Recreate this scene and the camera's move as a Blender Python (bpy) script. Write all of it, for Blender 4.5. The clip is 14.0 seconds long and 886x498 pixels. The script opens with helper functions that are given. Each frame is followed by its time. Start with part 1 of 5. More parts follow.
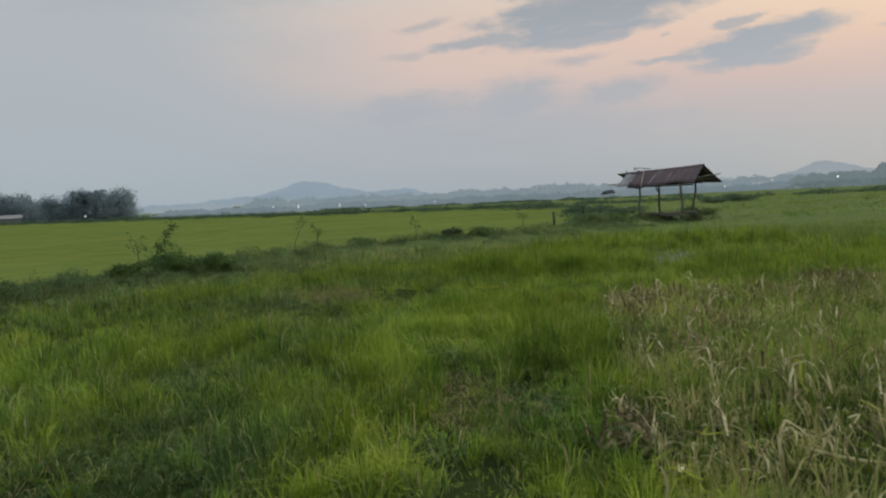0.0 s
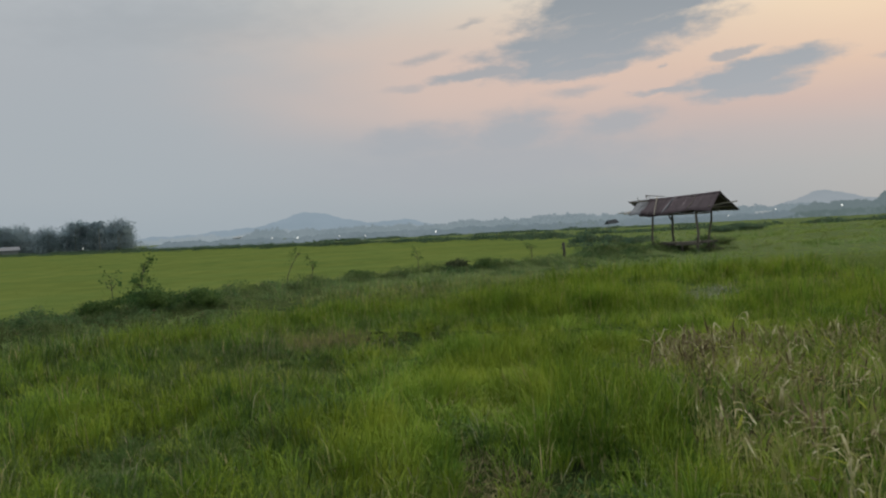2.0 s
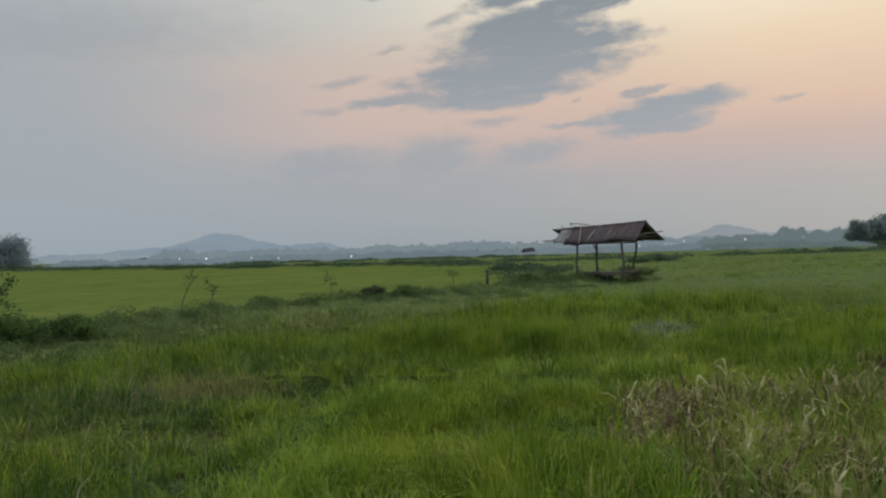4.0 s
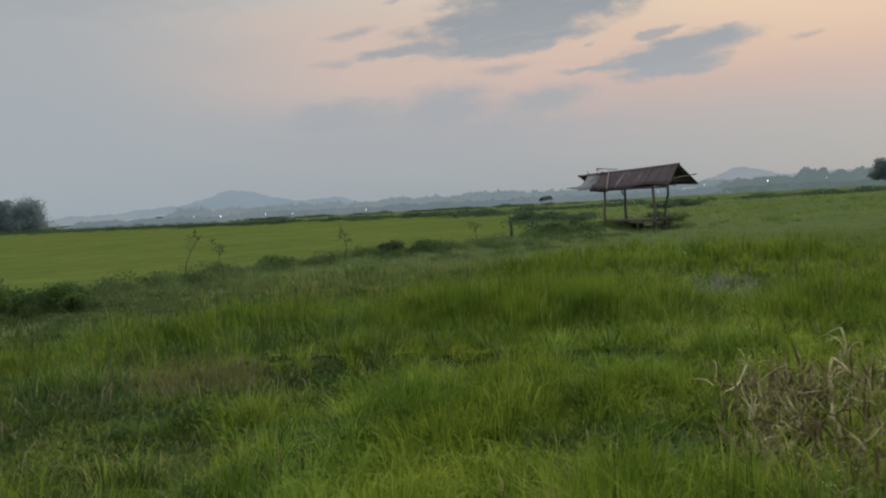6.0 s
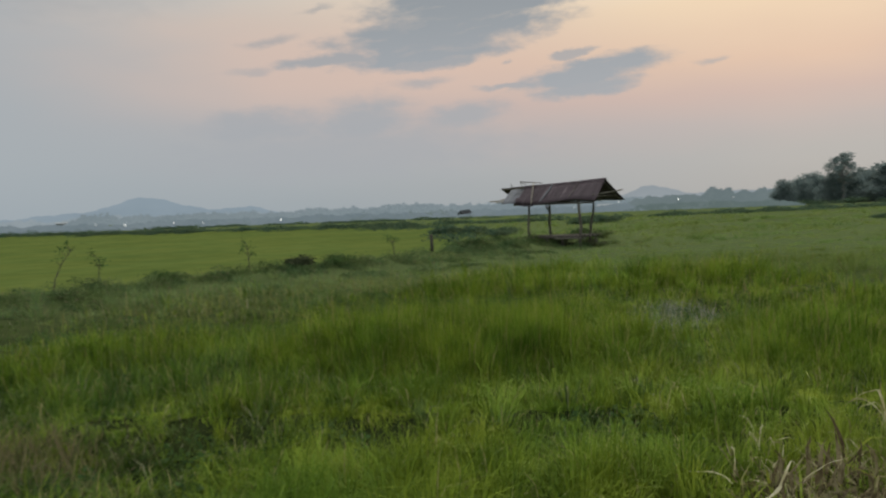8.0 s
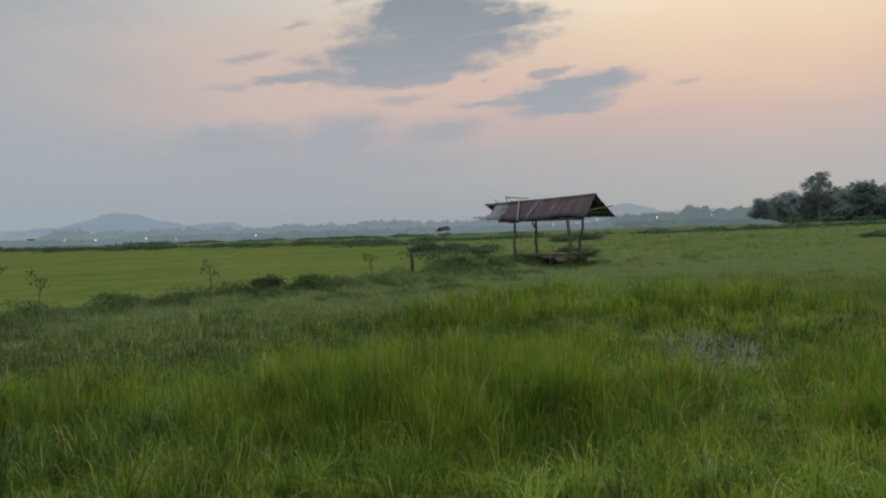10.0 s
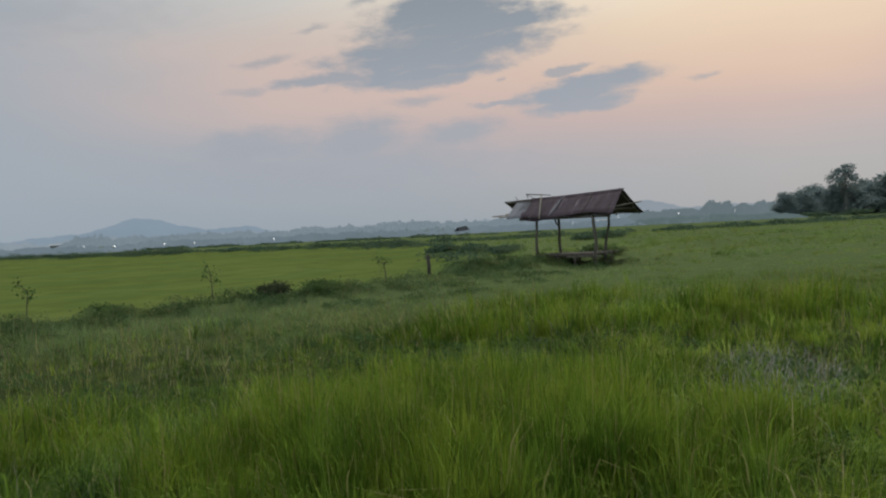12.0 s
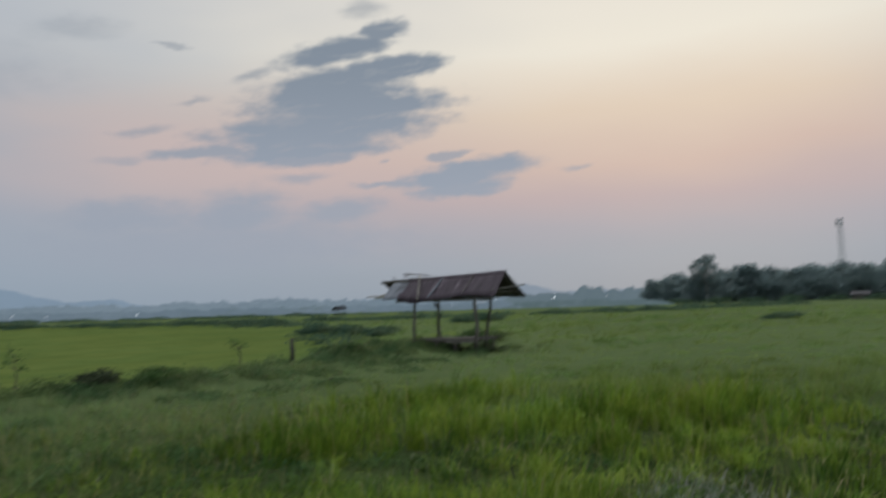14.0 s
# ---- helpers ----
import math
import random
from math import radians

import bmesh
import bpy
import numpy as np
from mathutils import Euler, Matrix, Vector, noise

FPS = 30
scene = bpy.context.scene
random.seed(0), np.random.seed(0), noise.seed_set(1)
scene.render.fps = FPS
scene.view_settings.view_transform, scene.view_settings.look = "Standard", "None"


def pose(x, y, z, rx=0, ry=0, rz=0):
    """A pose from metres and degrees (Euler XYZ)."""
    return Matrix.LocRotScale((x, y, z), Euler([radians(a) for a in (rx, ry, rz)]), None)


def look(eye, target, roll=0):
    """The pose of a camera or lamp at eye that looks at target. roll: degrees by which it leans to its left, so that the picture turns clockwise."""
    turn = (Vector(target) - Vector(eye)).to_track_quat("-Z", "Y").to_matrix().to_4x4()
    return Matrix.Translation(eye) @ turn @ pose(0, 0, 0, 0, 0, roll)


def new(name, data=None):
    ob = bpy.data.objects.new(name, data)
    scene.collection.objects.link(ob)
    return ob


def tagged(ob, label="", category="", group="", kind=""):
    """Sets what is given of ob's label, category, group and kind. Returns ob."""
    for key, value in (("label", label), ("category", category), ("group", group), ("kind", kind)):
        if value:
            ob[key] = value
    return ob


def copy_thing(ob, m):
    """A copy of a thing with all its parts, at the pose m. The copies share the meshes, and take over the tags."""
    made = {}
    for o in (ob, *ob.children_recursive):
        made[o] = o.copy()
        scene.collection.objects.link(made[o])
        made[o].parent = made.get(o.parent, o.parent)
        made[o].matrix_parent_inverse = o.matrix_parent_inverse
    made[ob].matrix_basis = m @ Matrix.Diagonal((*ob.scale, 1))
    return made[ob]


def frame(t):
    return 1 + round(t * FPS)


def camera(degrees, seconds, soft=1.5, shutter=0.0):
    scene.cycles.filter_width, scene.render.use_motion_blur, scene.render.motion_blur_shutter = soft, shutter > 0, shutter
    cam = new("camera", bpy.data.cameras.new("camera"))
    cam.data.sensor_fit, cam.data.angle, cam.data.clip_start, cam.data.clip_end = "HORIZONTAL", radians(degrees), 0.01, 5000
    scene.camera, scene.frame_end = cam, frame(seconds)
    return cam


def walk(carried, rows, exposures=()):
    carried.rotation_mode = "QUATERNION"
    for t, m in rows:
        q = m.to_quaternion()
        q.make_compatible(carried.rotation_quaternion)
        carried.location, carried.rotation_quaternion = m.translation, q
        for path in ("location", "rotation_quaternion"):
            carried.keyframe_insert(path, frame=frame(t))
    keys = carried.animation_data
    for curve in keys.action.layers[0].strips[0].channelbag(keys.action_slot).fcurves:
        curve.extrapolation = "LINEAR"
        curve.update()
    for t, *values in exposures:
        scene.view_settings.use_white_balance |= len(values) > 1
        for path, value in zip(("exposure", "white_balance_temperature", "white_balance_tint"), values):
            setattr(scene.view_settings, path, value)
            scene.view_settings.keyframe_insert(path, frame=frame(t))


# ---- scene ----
cam = camera(59.9, 14.0, soft=2.2, shutter=0.35)
EXPOSURES = [(0.0, 0.18, 7000, 9), (1.0, 0.07, 7050, 9), (2.0, 0.09, 7050, 9), (3.0, 0.04, 7050, 9), (4.0, -0.01, 6980, 9), (6.5, 0.06, 7120, 9),
             (7.5, 0.12, 7150, 9), (8.0, 0.05, 7150, 9), (11.0, 0.01, 6800, 10), (12.5, -0.01, 6700, 10), (13.5, -0.02, 6480, 10), (14.0, -0.10, 6320, 10)]
PATH = [
    (0, (-0.08, -0.215, 1.509), (0.155, 1.767, 1.377), -3.1),
    (0.5, (-0.059, 0.217, 1.516), (0.178, 2.201, 1.428), -2.4),
    (1, (-0.027, 0.668, 1.51), (0.242, 2.649, 1.438), -1.8),
    (1.5, (-0.054, 1.118, 1.509), (0.212, 3.099, 1.442), -2.6),
    (2, (0.017, 1.615, 1.483), (0.256, 3.6, 1.43), -3.3),
    (2.5, (0.074, 2.092, 1.448), (0.464, 4.051, 1.367), -1.2),
    (3, (0.102, 2.558, 1.478), (0.551, 4.503, 1.338), -3.5),
    (3.5, (0.17, 3.082, 1.472), (0.506, 5.054, 1.452), -3.9),
    (4, (0.234, 3.57, 1.46), (0.691, 5.517, 1.463), -2.0),
    (4.2, (0.227, 3.743, 1.466), (0.677, 5.692, 1.455), -2.7),
    (6.3, (0.487, 5.565, 1.469), (0.899, 7.518, 1.344), -3.6),
    (6.5, (0.536, 5.745, 1.469), (0.957, 7.697, 1.349), -3.4),
    (7, (0.626, 6.227, 1.455), (1.104, 8.165, 1.329), -4.3),
    (7.5, (0.734, 6.667, 1.43), (1.19, 8.611, 1.317), -3.9),
    (8, (0.9, 7.177, 1.461), (1.521, 9.076, 1.36), -2.5),
    (8.2, (0.945, 7.397, 1.458), (1.6, 9.283, 1.348), -2.2),
    (10.5, (1.487, 9.221, 1.444), (2.18, 11.096, 1.392), -2.1),
    (11, (1.635, 9.54, 1.427), (2.462, 11.357, 1.308), -0.9),
    (11.5, (1.723, 9.911, 1.492), (2.455, 11.771, 1.42), -2.7),
    (12, (1.846, 10.237, 1.441), (2.478, 12.134, 1.384), -3.2),
    (12.5, (2.072, 10.655, 1.458), (2.791, 12.52, 1.371), -1.1),
    (13, (2.282, 11.111, 1.466), (3.041, 12.961, 1.419), -3.0),
    (13.5, (2.523, 11.517, 1.43), (3.22, 13.391, 1.378), -3.7),
    (14, (2.775, 12.052, 1.485), (3.699, 13.821, 1.621), -1.9),
]
walk(cam, [(t, look(eye, target, roll)) for t, eye, target, roll in PATH], EXPOSURES)

# ------------------------------------------------------------------ world and sun
SUN_AZ, SUN_EL = 47.0, 9.0          # degrees right of +y, degrees above the horizon
GLOW_AZ = 44.0                      # middle of the warm part of the sky


def lin(r, g, b):
    """Linear colour from 8-bit display values."""
    def one(v):
        v /= 255.0
        return v / 12.92 if v <= 0.04045 else ((v + 0.055) / 1.055) ** 2.4
    return (one(r), one(g), one(b), 1.0)


class Nodes:
    """Short hand for building a node tree."""

    def __init__(self, tree):
        self.tree, self.links = tree, tree.links
        tree.nodes.clear()

    def add(self, kind, **settings):
        n = self.tree.nodes.new(kind)
        for key, value in settings.items():
            setattr(n, key, value)
        return n

    def feed(self, socket, value):
        if isinstance(value, bpy.types.NodeSocket):
            self.links.new(value, socket)
        else:
            socket.default_value = value

    def math(self, op, a, b=0.0, clamp=False):
        n = self.add("ShaderNodeMath", operation=op, use_clamp=clamp)
        self.feed(n.inputs[0], a)
        self.feed(n.inputs[1], b)
        return n.outputs[0]

    def vec(self, op, a, b=(0, 0, 0)):
        n = self.add("ShaderNodeVectorMath", operation=op)
        self.feed(n.inputs[0], a)
        self.feed(n.inputs[1], b)
        return n.outputs[0]

    def span(self, value, a, b, c=0.0, d=1.0, smooth=True):
        n = self.add("ShaderNodeMapRange", interpolation_type="SMOOTHSTEP" if smooth else "LINEAR")
        for i, v in enumerate((value, a, b, c, d)):
            self.feed(n.inputs[i], v)
        return n.outputs[0]

    def noise(self, vector, scale, detail=3.0, rough=0.5, colour=False):
        n = self.add("ShaderNodeTexNoise")
        if vector is not None:
            self.feed(n.inputs["Vector"], vector)
        n.inputs["Scale"].default_value = scale
        n.inputs["Detail"].default_value = detail
        n.inputs["Roughness"].default_value = rough
        return n.outputs["Color" if colour else "Fac"]

    def ramp(self, value, stops):
        n = self.add("ShaderNodeValToRGB")
        self.feed(n.inputs[0], value)
        e = n.color_ramp.elements
        while len(e) < len(stops):
            e.new(1.0)
        for s, (at, col) in zip(e, stops):
            s.position, s.color = at, col
        return n.outputs[0]

    def mix(self, fac, a, b, blend="MIX"):
        n = self.add("ShaderNodeMix", data_type="RGBA", blend_type=blend)
        self.feed(n.inputs["Factor"], fac)
        self.feed(n.inputs["A"] if False else n.inputs[6], a)
        self.feed(n.inputs[7], b)
        return n.outputs[2]


def build_world():
    world = bpy.data.worlds.new("dusk_sky")
    scene.world = world
    world.use_nodes = True
    k = Nodes(world.node_tree)
    way = k.add("ShaderNodeTexCoord").outputs["Generated"]
    part_ = k.add("ShaderNodeSeparateXYZ")
    k.feed(part_.inputs[0], way)
    x, y, z = part_.outputs
    az = k.math("MULTIPLY", k.math("ARCTAN2", x, y), 57.29578)
    el = k.math("MULTIPLY", k.math("ARCSINE", z), 57.29578)
    place = k.add("ShaderNodeCombineXYZ")
    k.feed(place.inputs[0], az)
    k.feed(place.inputs[1], el)
    p = place.outputs[0]
    # slow wandering of the colour bands
    stretched = k.vec("MULTIPLY", p, (0.05, 0.16, 1.0))
    slow = k.math("SUBTRACT", k.noise(stretched, 1.0, 3.0), 0.5)
    el_w = k.math("ADD", el, k.math("MULTIPLY", slow, 3.2))
    up = k.math("DIVIDE", el_w, 90.0, clamp=True)
    left = k.ramp(up, [(0.0, lin(156, 171, 186)), (0.045, lin(165, 177, 190)), (0.13, lin(170, 179, 191)), (0.3, lin(189, 197, 207)),
                       (0.55, (1.25, 1.32, 1.38, 1)), (1.0, (1.9, 1.98, 2.04, 1))])
    warm = k.ramp(up, [(0.0, lin(158, 169, 180)), (0.03, lin(171, 177, 186)), (0.056, lin(186, 181, 187)), (0.08, lin(204, 185, 184)), (0.11, lin(224, 198, 184)),
                       (0.15, lin(240, 219, 196)), (0.2, lin(255, 246, 228)), (0.35, lin(236, 231, 224)), (0.55, (1.35, 1.32, 1.28, 1)),
                       (1.0, (1.9, 1.98, 2.04, 1))])
    off = k.math("ABSOLUTE", k.math("SUBTRACT", az, GLOW_AZ))
    off = k.math("ADD", off, k.math("MULTIPLY", slow, 18.0))
    toward = k.span(off, 62.0, 4.0)
    sky = k.mix(toward, left, warm)
    # pink veil between the grey and the warm part
    pink = k.math("MULTIPLY", k.span(el_w, 6.0, 9.5), k.span(el_w, 17.0, 11.0))
    pink = k.math("MULTIPLY", pink, k.math("MULTIPLY", k.span(off, 56.0, 36.0), k.span(off, 8.0, 26.0)))
    sky = k.mix(k.math("MULTIPLY", pink, 0.6), sky, lin(218, 194, 188))
    # clouds: soft ellipses with frayed edges; az, el, half length, half height, tilt, strength
    clouds = [
        (19.9, 18.3, 4.2, 0.92, 10, 1.0), (23.5, 19.8, 1.8, 0.76, 14, 0.95), (22.2, 21.3, 1.9, 0.76, 3, 0.5), (24.2, 17.2, 4.5, 0.84, 6, 1.0),
        (19.6, 15.7, 5.7, 1.53, 8, 1.0), (21.2, 14.5, 7.7, 1.15, 3, 1.0), (19.0, 12.9, 8.3, 1.5, 5, 1.0), (17.5, 11.6, 6.4, 1.1, 4, 1.0),
        (10.8, 11.2, 4.3, 0.5, 5, 0.85), (17.8, 10.7, 3.9, 0.53, 4, 0.9), (6.1, 12.4, 2.2, 0.4, 10, 0.6), (4.6, 10.4, 2.1, 0.34, 5, 0.5),
        (9.6, 14.6, 1.5, 0.23, 11, 0.5), (13.9, 16.6, 1.8, 0.42, 18, 0.6), (8.3, 18.4, 1.5, 0.15, -2, 0.5), (1.8, 18.9, 3.3, 0.84, 5, 0.3),
        (17.1, 9.3, 2.7, 0.45, 4, 0.62), (29.6, 9.5, 5.2, 1.0, 8, 1.0), (25.0, 8.8, 3.6, 0.27, 0, 0.8), (29.2, 8.4, 3.6, 0.7, 5, 0.95),
        (28.1, 10.9, 1.6, 0.34, 12, 0.75), (23.5, 10.6, 0.4, 0.19, 4, 0.6), (37.8, 9.5, 1.2, 0.23, 7, 0.6),
        (12.6, 6.7, 4.0, 1.9, 8, 0.85), (5.4, 6.5, 5.2, 1.4, 4, 0.8), (20.0, 6.9, 3.4, 1.05, 8, 0.8), (10.8, 4.4, 14.5, 2.2, 1, 0.66),
        (-12.0, 15.0, 13.0, 2.4, 4, 0.3),
    ]
    shake = k.vec("SUBTRACT", k.noise(k.vec("MULTIPLY", p, (0.30, 0.75, 1.0)), 1.0, 5.0, 0.6, colour=True), (0.5, 0.5, 0.5))
    q = k.vec("ADD", p, k.vec("MULTIPLY", shake, (3.0, 1.3, 0.0)))
    fray = k.math("MULTIPLY", k.math("SUBTRACT", k.noise(k.vec("MULTIPLY", p, (0.5, 1.1, 1.0)), 1.0, 6.0, 0.58), 0.5), 1.0)
    cover = None
    for a, e, ha, he, tilt, strength in clouds:
        m = k.add("ShaderNodeMapping", vector_type="TEXTURE")
        k.feed(m.inputs["Vector"], q)
        m.inputs["Location"].default_value = (a, e, 0)
        m.inputs["Rotation"].default_value = (0, 0, radians(tilt))
        m.inputs["Scale"].default_value = (ha, he, 1)
        d = k.add("ShaderNodeVectorMath", operation="LENGTH")
        k.feed(d.inputs[0], m.outputs[0])
        soft = 0.1 if strength <= 0.65 else (0.3 if e < 7.0 else 0.62)
        here = k.span(k.math("ADD", d.outputs["Value"], fray), 1.32, soft, 0.0, strength)
        cover = here if cover is None else k.math("MAXIMUM", cover, here)
    # lighter streaks run through the bodies of the clouds
    slant = k.add("ShaderNodeMapping", vector_type="TEXTURE")
    k.feed(slant.inputs["Vector"], q)
    slant.inputs["Rotation"].default_value = (0, 0, radians(7))
    slant.inputs["Scale"].default_value = (5.2, 0.8, 1)
    thin = k.span(k.noise(slant.outputs[0], 1.0, 5.0, 0.6), 0.30, 0.50, 0.84, 1.02)
    cover = k.math("MULTIPLY", cover, thin)
    grey = k.mix(k.span(el, 6.0, 20.0), lin(166, 174, 187), lin(140, 151, 163))
    sky = k.mix(cover, sky, grey)
    # below the horizon: the ground's own haze
    sky = k.mix(k.span(el, 0.0, -2.0), sky, lin(120, 130, 120))
    glow = k.add("ShaderNodeBackground")
    k.feed(glow.inputs[0], sky)
    glow.inputs[1].default_value = 0.91
    air = k.add("ShaderNodeTexSky", sky_type="NISHITA", sun_disc=False, sun_elevation=radians(SUN_EL), sun_rotation=radians(SUN_AZ))
    thin_air = k.add("ShaderNodeBackground")
    k.feed(thin_air.inputs[0], air.outputs[0])
    thin_air.inputs[1].default_value = 0.0012
    both = k.add("ShaderNodeAddShader")
    k.feed(both.inputs[0], glow.outputs[0])
    k.feed(both.inputs[1], thin_air.outputs[0])
    k.feed(k.add("ShaderNodeOutputWorld").inputs[0], both.outputs[0])


build_world()
sun = new("sun", bpy.data.lights.new("sun", "SUN"))
sun.data.energy, sun.data.angle, sun.data.color = 0.8, radians(24), (1.0, 0.86, 0.7)
a_, e_ = radians(SUN_AZ), radians(SUN_EL + 6)
sun.matrix_world = look((Vector((math.sin(a_) * math.cos(e_), math.cos(a_) * math.cos(e_), math.sin(e_))) * 100), (0, 0, 0))


# ------------------------------------------------------------------ materials
def material(name):
    m = bpy.data.materials.new(name)
    m.use_nodes = True
    return m, Nodes(m.node_tree)


def finish(k, colour, rough=0.6, metal=0.0, bump=None, strength=0.3, distance=0.02, through_light=0.0, specular=0.3):
    b = k.add("ShaderNodeBsdfPrincipled")
    k.feed(b.inputs["Base Color"], colour)
    k.feed(b.inputs["Roughness"], rough)
    k.feed(b.inputs["Metallic"], metal)
    b.inputs["Specular IOR Level"].default_value = specular
    if bump is not None:
        n = k.add("ShaderNodeBump")
        n.inputs["Strength"].default_value, n.inputs["Distance"].default_value = strength, distance
        k.feed(n.inputs["Height"], bump)
        k.feed(b.inputs["Normal"], n.outputs[0])
    end = b.outputs[0]
    if through_light:
        t = k.add("ShaderNodeBsdfTranslucent")
        k.feed(t.inputs[0], colour)
        mix = k.add("ShaderNodeMixShader")
        mix.inputs[0].default_value = through_light
        k.feed(mix.inputs[1], end)
        k.feed(mix.inputs[2], t.outputs[0])
        end = mix.outputs[0]
    k.feed(k.add("ShaderNodeOutputMaterial").inputs[0], end)


def plant(name, dark, mid, light, dry=None, dry_share=0.0, patch=0.35, rough=0.55, tint=(0.82, 0.98, 1.12, 1.0), clear=0.42, shine=0.05):
    """Leaves and blades: each one differs, and patches of the field differ."""
    m, k = material(name)
    place = k.add("ShaderNodeTexCoord").outputs["Object"]
    one = k.add("ShaderNodeNewGeometry").outputs["Random Per Island"]
    wide = k.noise(place, patch, 3.0, 0.6)
    fine = k.noise(place, patch * 6, 2.0, 0.5)
    value = k.math("ADD", k.math("MULTIPLY", one, 0.23), k.math("ADD", k.math("MULTIPLY", k.span(wide, 0.36, 0.64), 0.36), k.math("MULTIPLY", k.span(fine, 0.38, 0.62), 0.37)))
    colour = k.ramp(value, [(0.15, dark), (0.5, mid), (0.85, light)])
    # some patches lean to blue-green, others to yellow
    hue = k.noise(k.vec("ADD", place, (31.0, 17.0, 5.0)), patch * 1.7, 3.0, 0.6)
    colour = k.mix(k.span(hue, 0.42, 0.62), colour, k.mix(1.0, colour, tint, "MULTIPLY"))
    if dry:
        other = k.math("FRACT", k.math("MULTIPLY", one, 91.7))
        colour = k.mix(k.math("LESS_THAN", other, dry_share), colour, dry)
    finish(k, colour, rough, through_light=clear, specular=shine)
    return m


def rgb(r, g, b):
    return (r, g, b, 1.0)


M_GRASS = plant("meadow_grass", rgb(0.056, 0.106, 0.016), rgb(0.136, 0.209, 0.026), rgb(0.259, 0.337, 0.049), rgb(0.32, 0.29, 0.14), 0.08, clear=0.26)
M_TALL = plant("tall_grass", rgb(0.070, 0.123, 0.015), rgb(0.149, 0.227, 0.025), rgb(0.271, 0.352, 0.048), rgb(0.27, 0.25, 0.10), 0.08, 0.7, clear=0.3, tint=(0.8, 0.93, 1.0, 1.0))
M_LIGHT = plant("fresh_short_grass", rgb(0.113, 0.175, 0.020), rgb(0.195, 0.267, 0.031), rgb(0.299, 0.365, 0.055), clear=0.28)
M_DARK = plant("dark_coarse_grass", rgb(0.041, 0.076, 0.021), rgb(0.076, 0.122, 0.032), rgb(0.132, 0.184, 0.053), rgb(0.25, 0.25, 0.16), 0.06, clear=0.3)
M_RICE = plant("rice", rgb(0.146, 0.201, 0.052), rgb(0.175, 0.232, 0.060), rgb(0.202, 0.262, 0.070), patch=0.08)
M_CANOPY = plant("rice_canopy", rgb(0.131, 0.178, 0.049), rgb(0.155, 0.205, 0.056), rgb(0.178, 0.228, 0.065), patch=0.12, tint=(0.9, 0.97, 1.0, 1.0), rough=1.0, shine=0.0)
M_WEED = plant("bank_weeds", rgb(0.054, 0.092, 0.036), rgb(0.103, 0.154, 0.057), rgb(0.162, 0.215, 0.085), rgb(0.20, 0.175, 0.11), 0.05, 0.6)
M_BANK = plant("bank_grass", rgb(0.111, 0.172, 0.065), rgb(0.187, 0.256, 0.092), rgb(0.268, 0.331, 0.132), rgb(0.22, 0.20, 0.12), 0.10, 0.6)
M_BUSH = plant("bush_leaves", rgb(0.045, 0.085, 0.028), rgb(0.075, 0.130, 0.040), rgb(0.110, 0.175, 0.056), patch=1.2)
M_FAR = plant("far_meadow_grass", rgb(0.129, 0.182, 0.049), rgb(0.180, 0.246, 0.067), rgb(0.238, 0.307, 0.084), rgb(0.22, 0.21, 0.11), 0.05, 0.16, shine=0.0)
M_SEED = plant("tan_seed_stems", rgb(0.160, 0.197, 0.062), rgb(0.246, 0.268, 0.100), rgb(0.352, 0.339, 0.152), patch=0.6, tint=(1.0, 0.95, 0.95, 1.0))
M_GREY = plant("grey_dead_grass", rgb(0.18, 0.19, 0.17), rgb(0.27, 0.285, 0.26), rgb(0.38, 0.385, 0.36), patch=1.5, rough=0.8, tint=(1.0, 1.0, 1.0, 1.0))
M_RUSTY = plant("reddish_dry_grass", rgb(0.12, 0.12, 0.055), rgb(0.185, 0.162, 0.088), rgb(0.27, 0.235, 0.145), patch=1.5, rough=0.8, tint=(1.0, 1.0, 1.0, 1.0))
M_BROWN = plant("brown_maize_leaf", rgb(0.068, 0.054, 0.031), rgb(0.144, 0.122, 0.071), rgb(0.288, 0.264, 0.164), patch=2.0, rough=0.8, tint=(1.0, 1.0, 1.0, 1.0))
M_STRAW = plant("dry_maize_leaf", rgb(0.19, 0.170, 0.085), rgb(0.40, 0.375, 0.22), rgb(0.66, 0.635, 0.46), rgb(0.27, 0.31, 0.05), 0.25, 2.0, 0.8, (1.0, 1.0, 1.0, 1.0))

M_SCRUB = plant("far_scrub_leaves", rgb(0.069, 0.110, 0.067), rgb(0.092, 0.136, 0.081), rgb(0.121, 0.167, 0.099), patch=0.6, rough=0.9, shine=0.0)

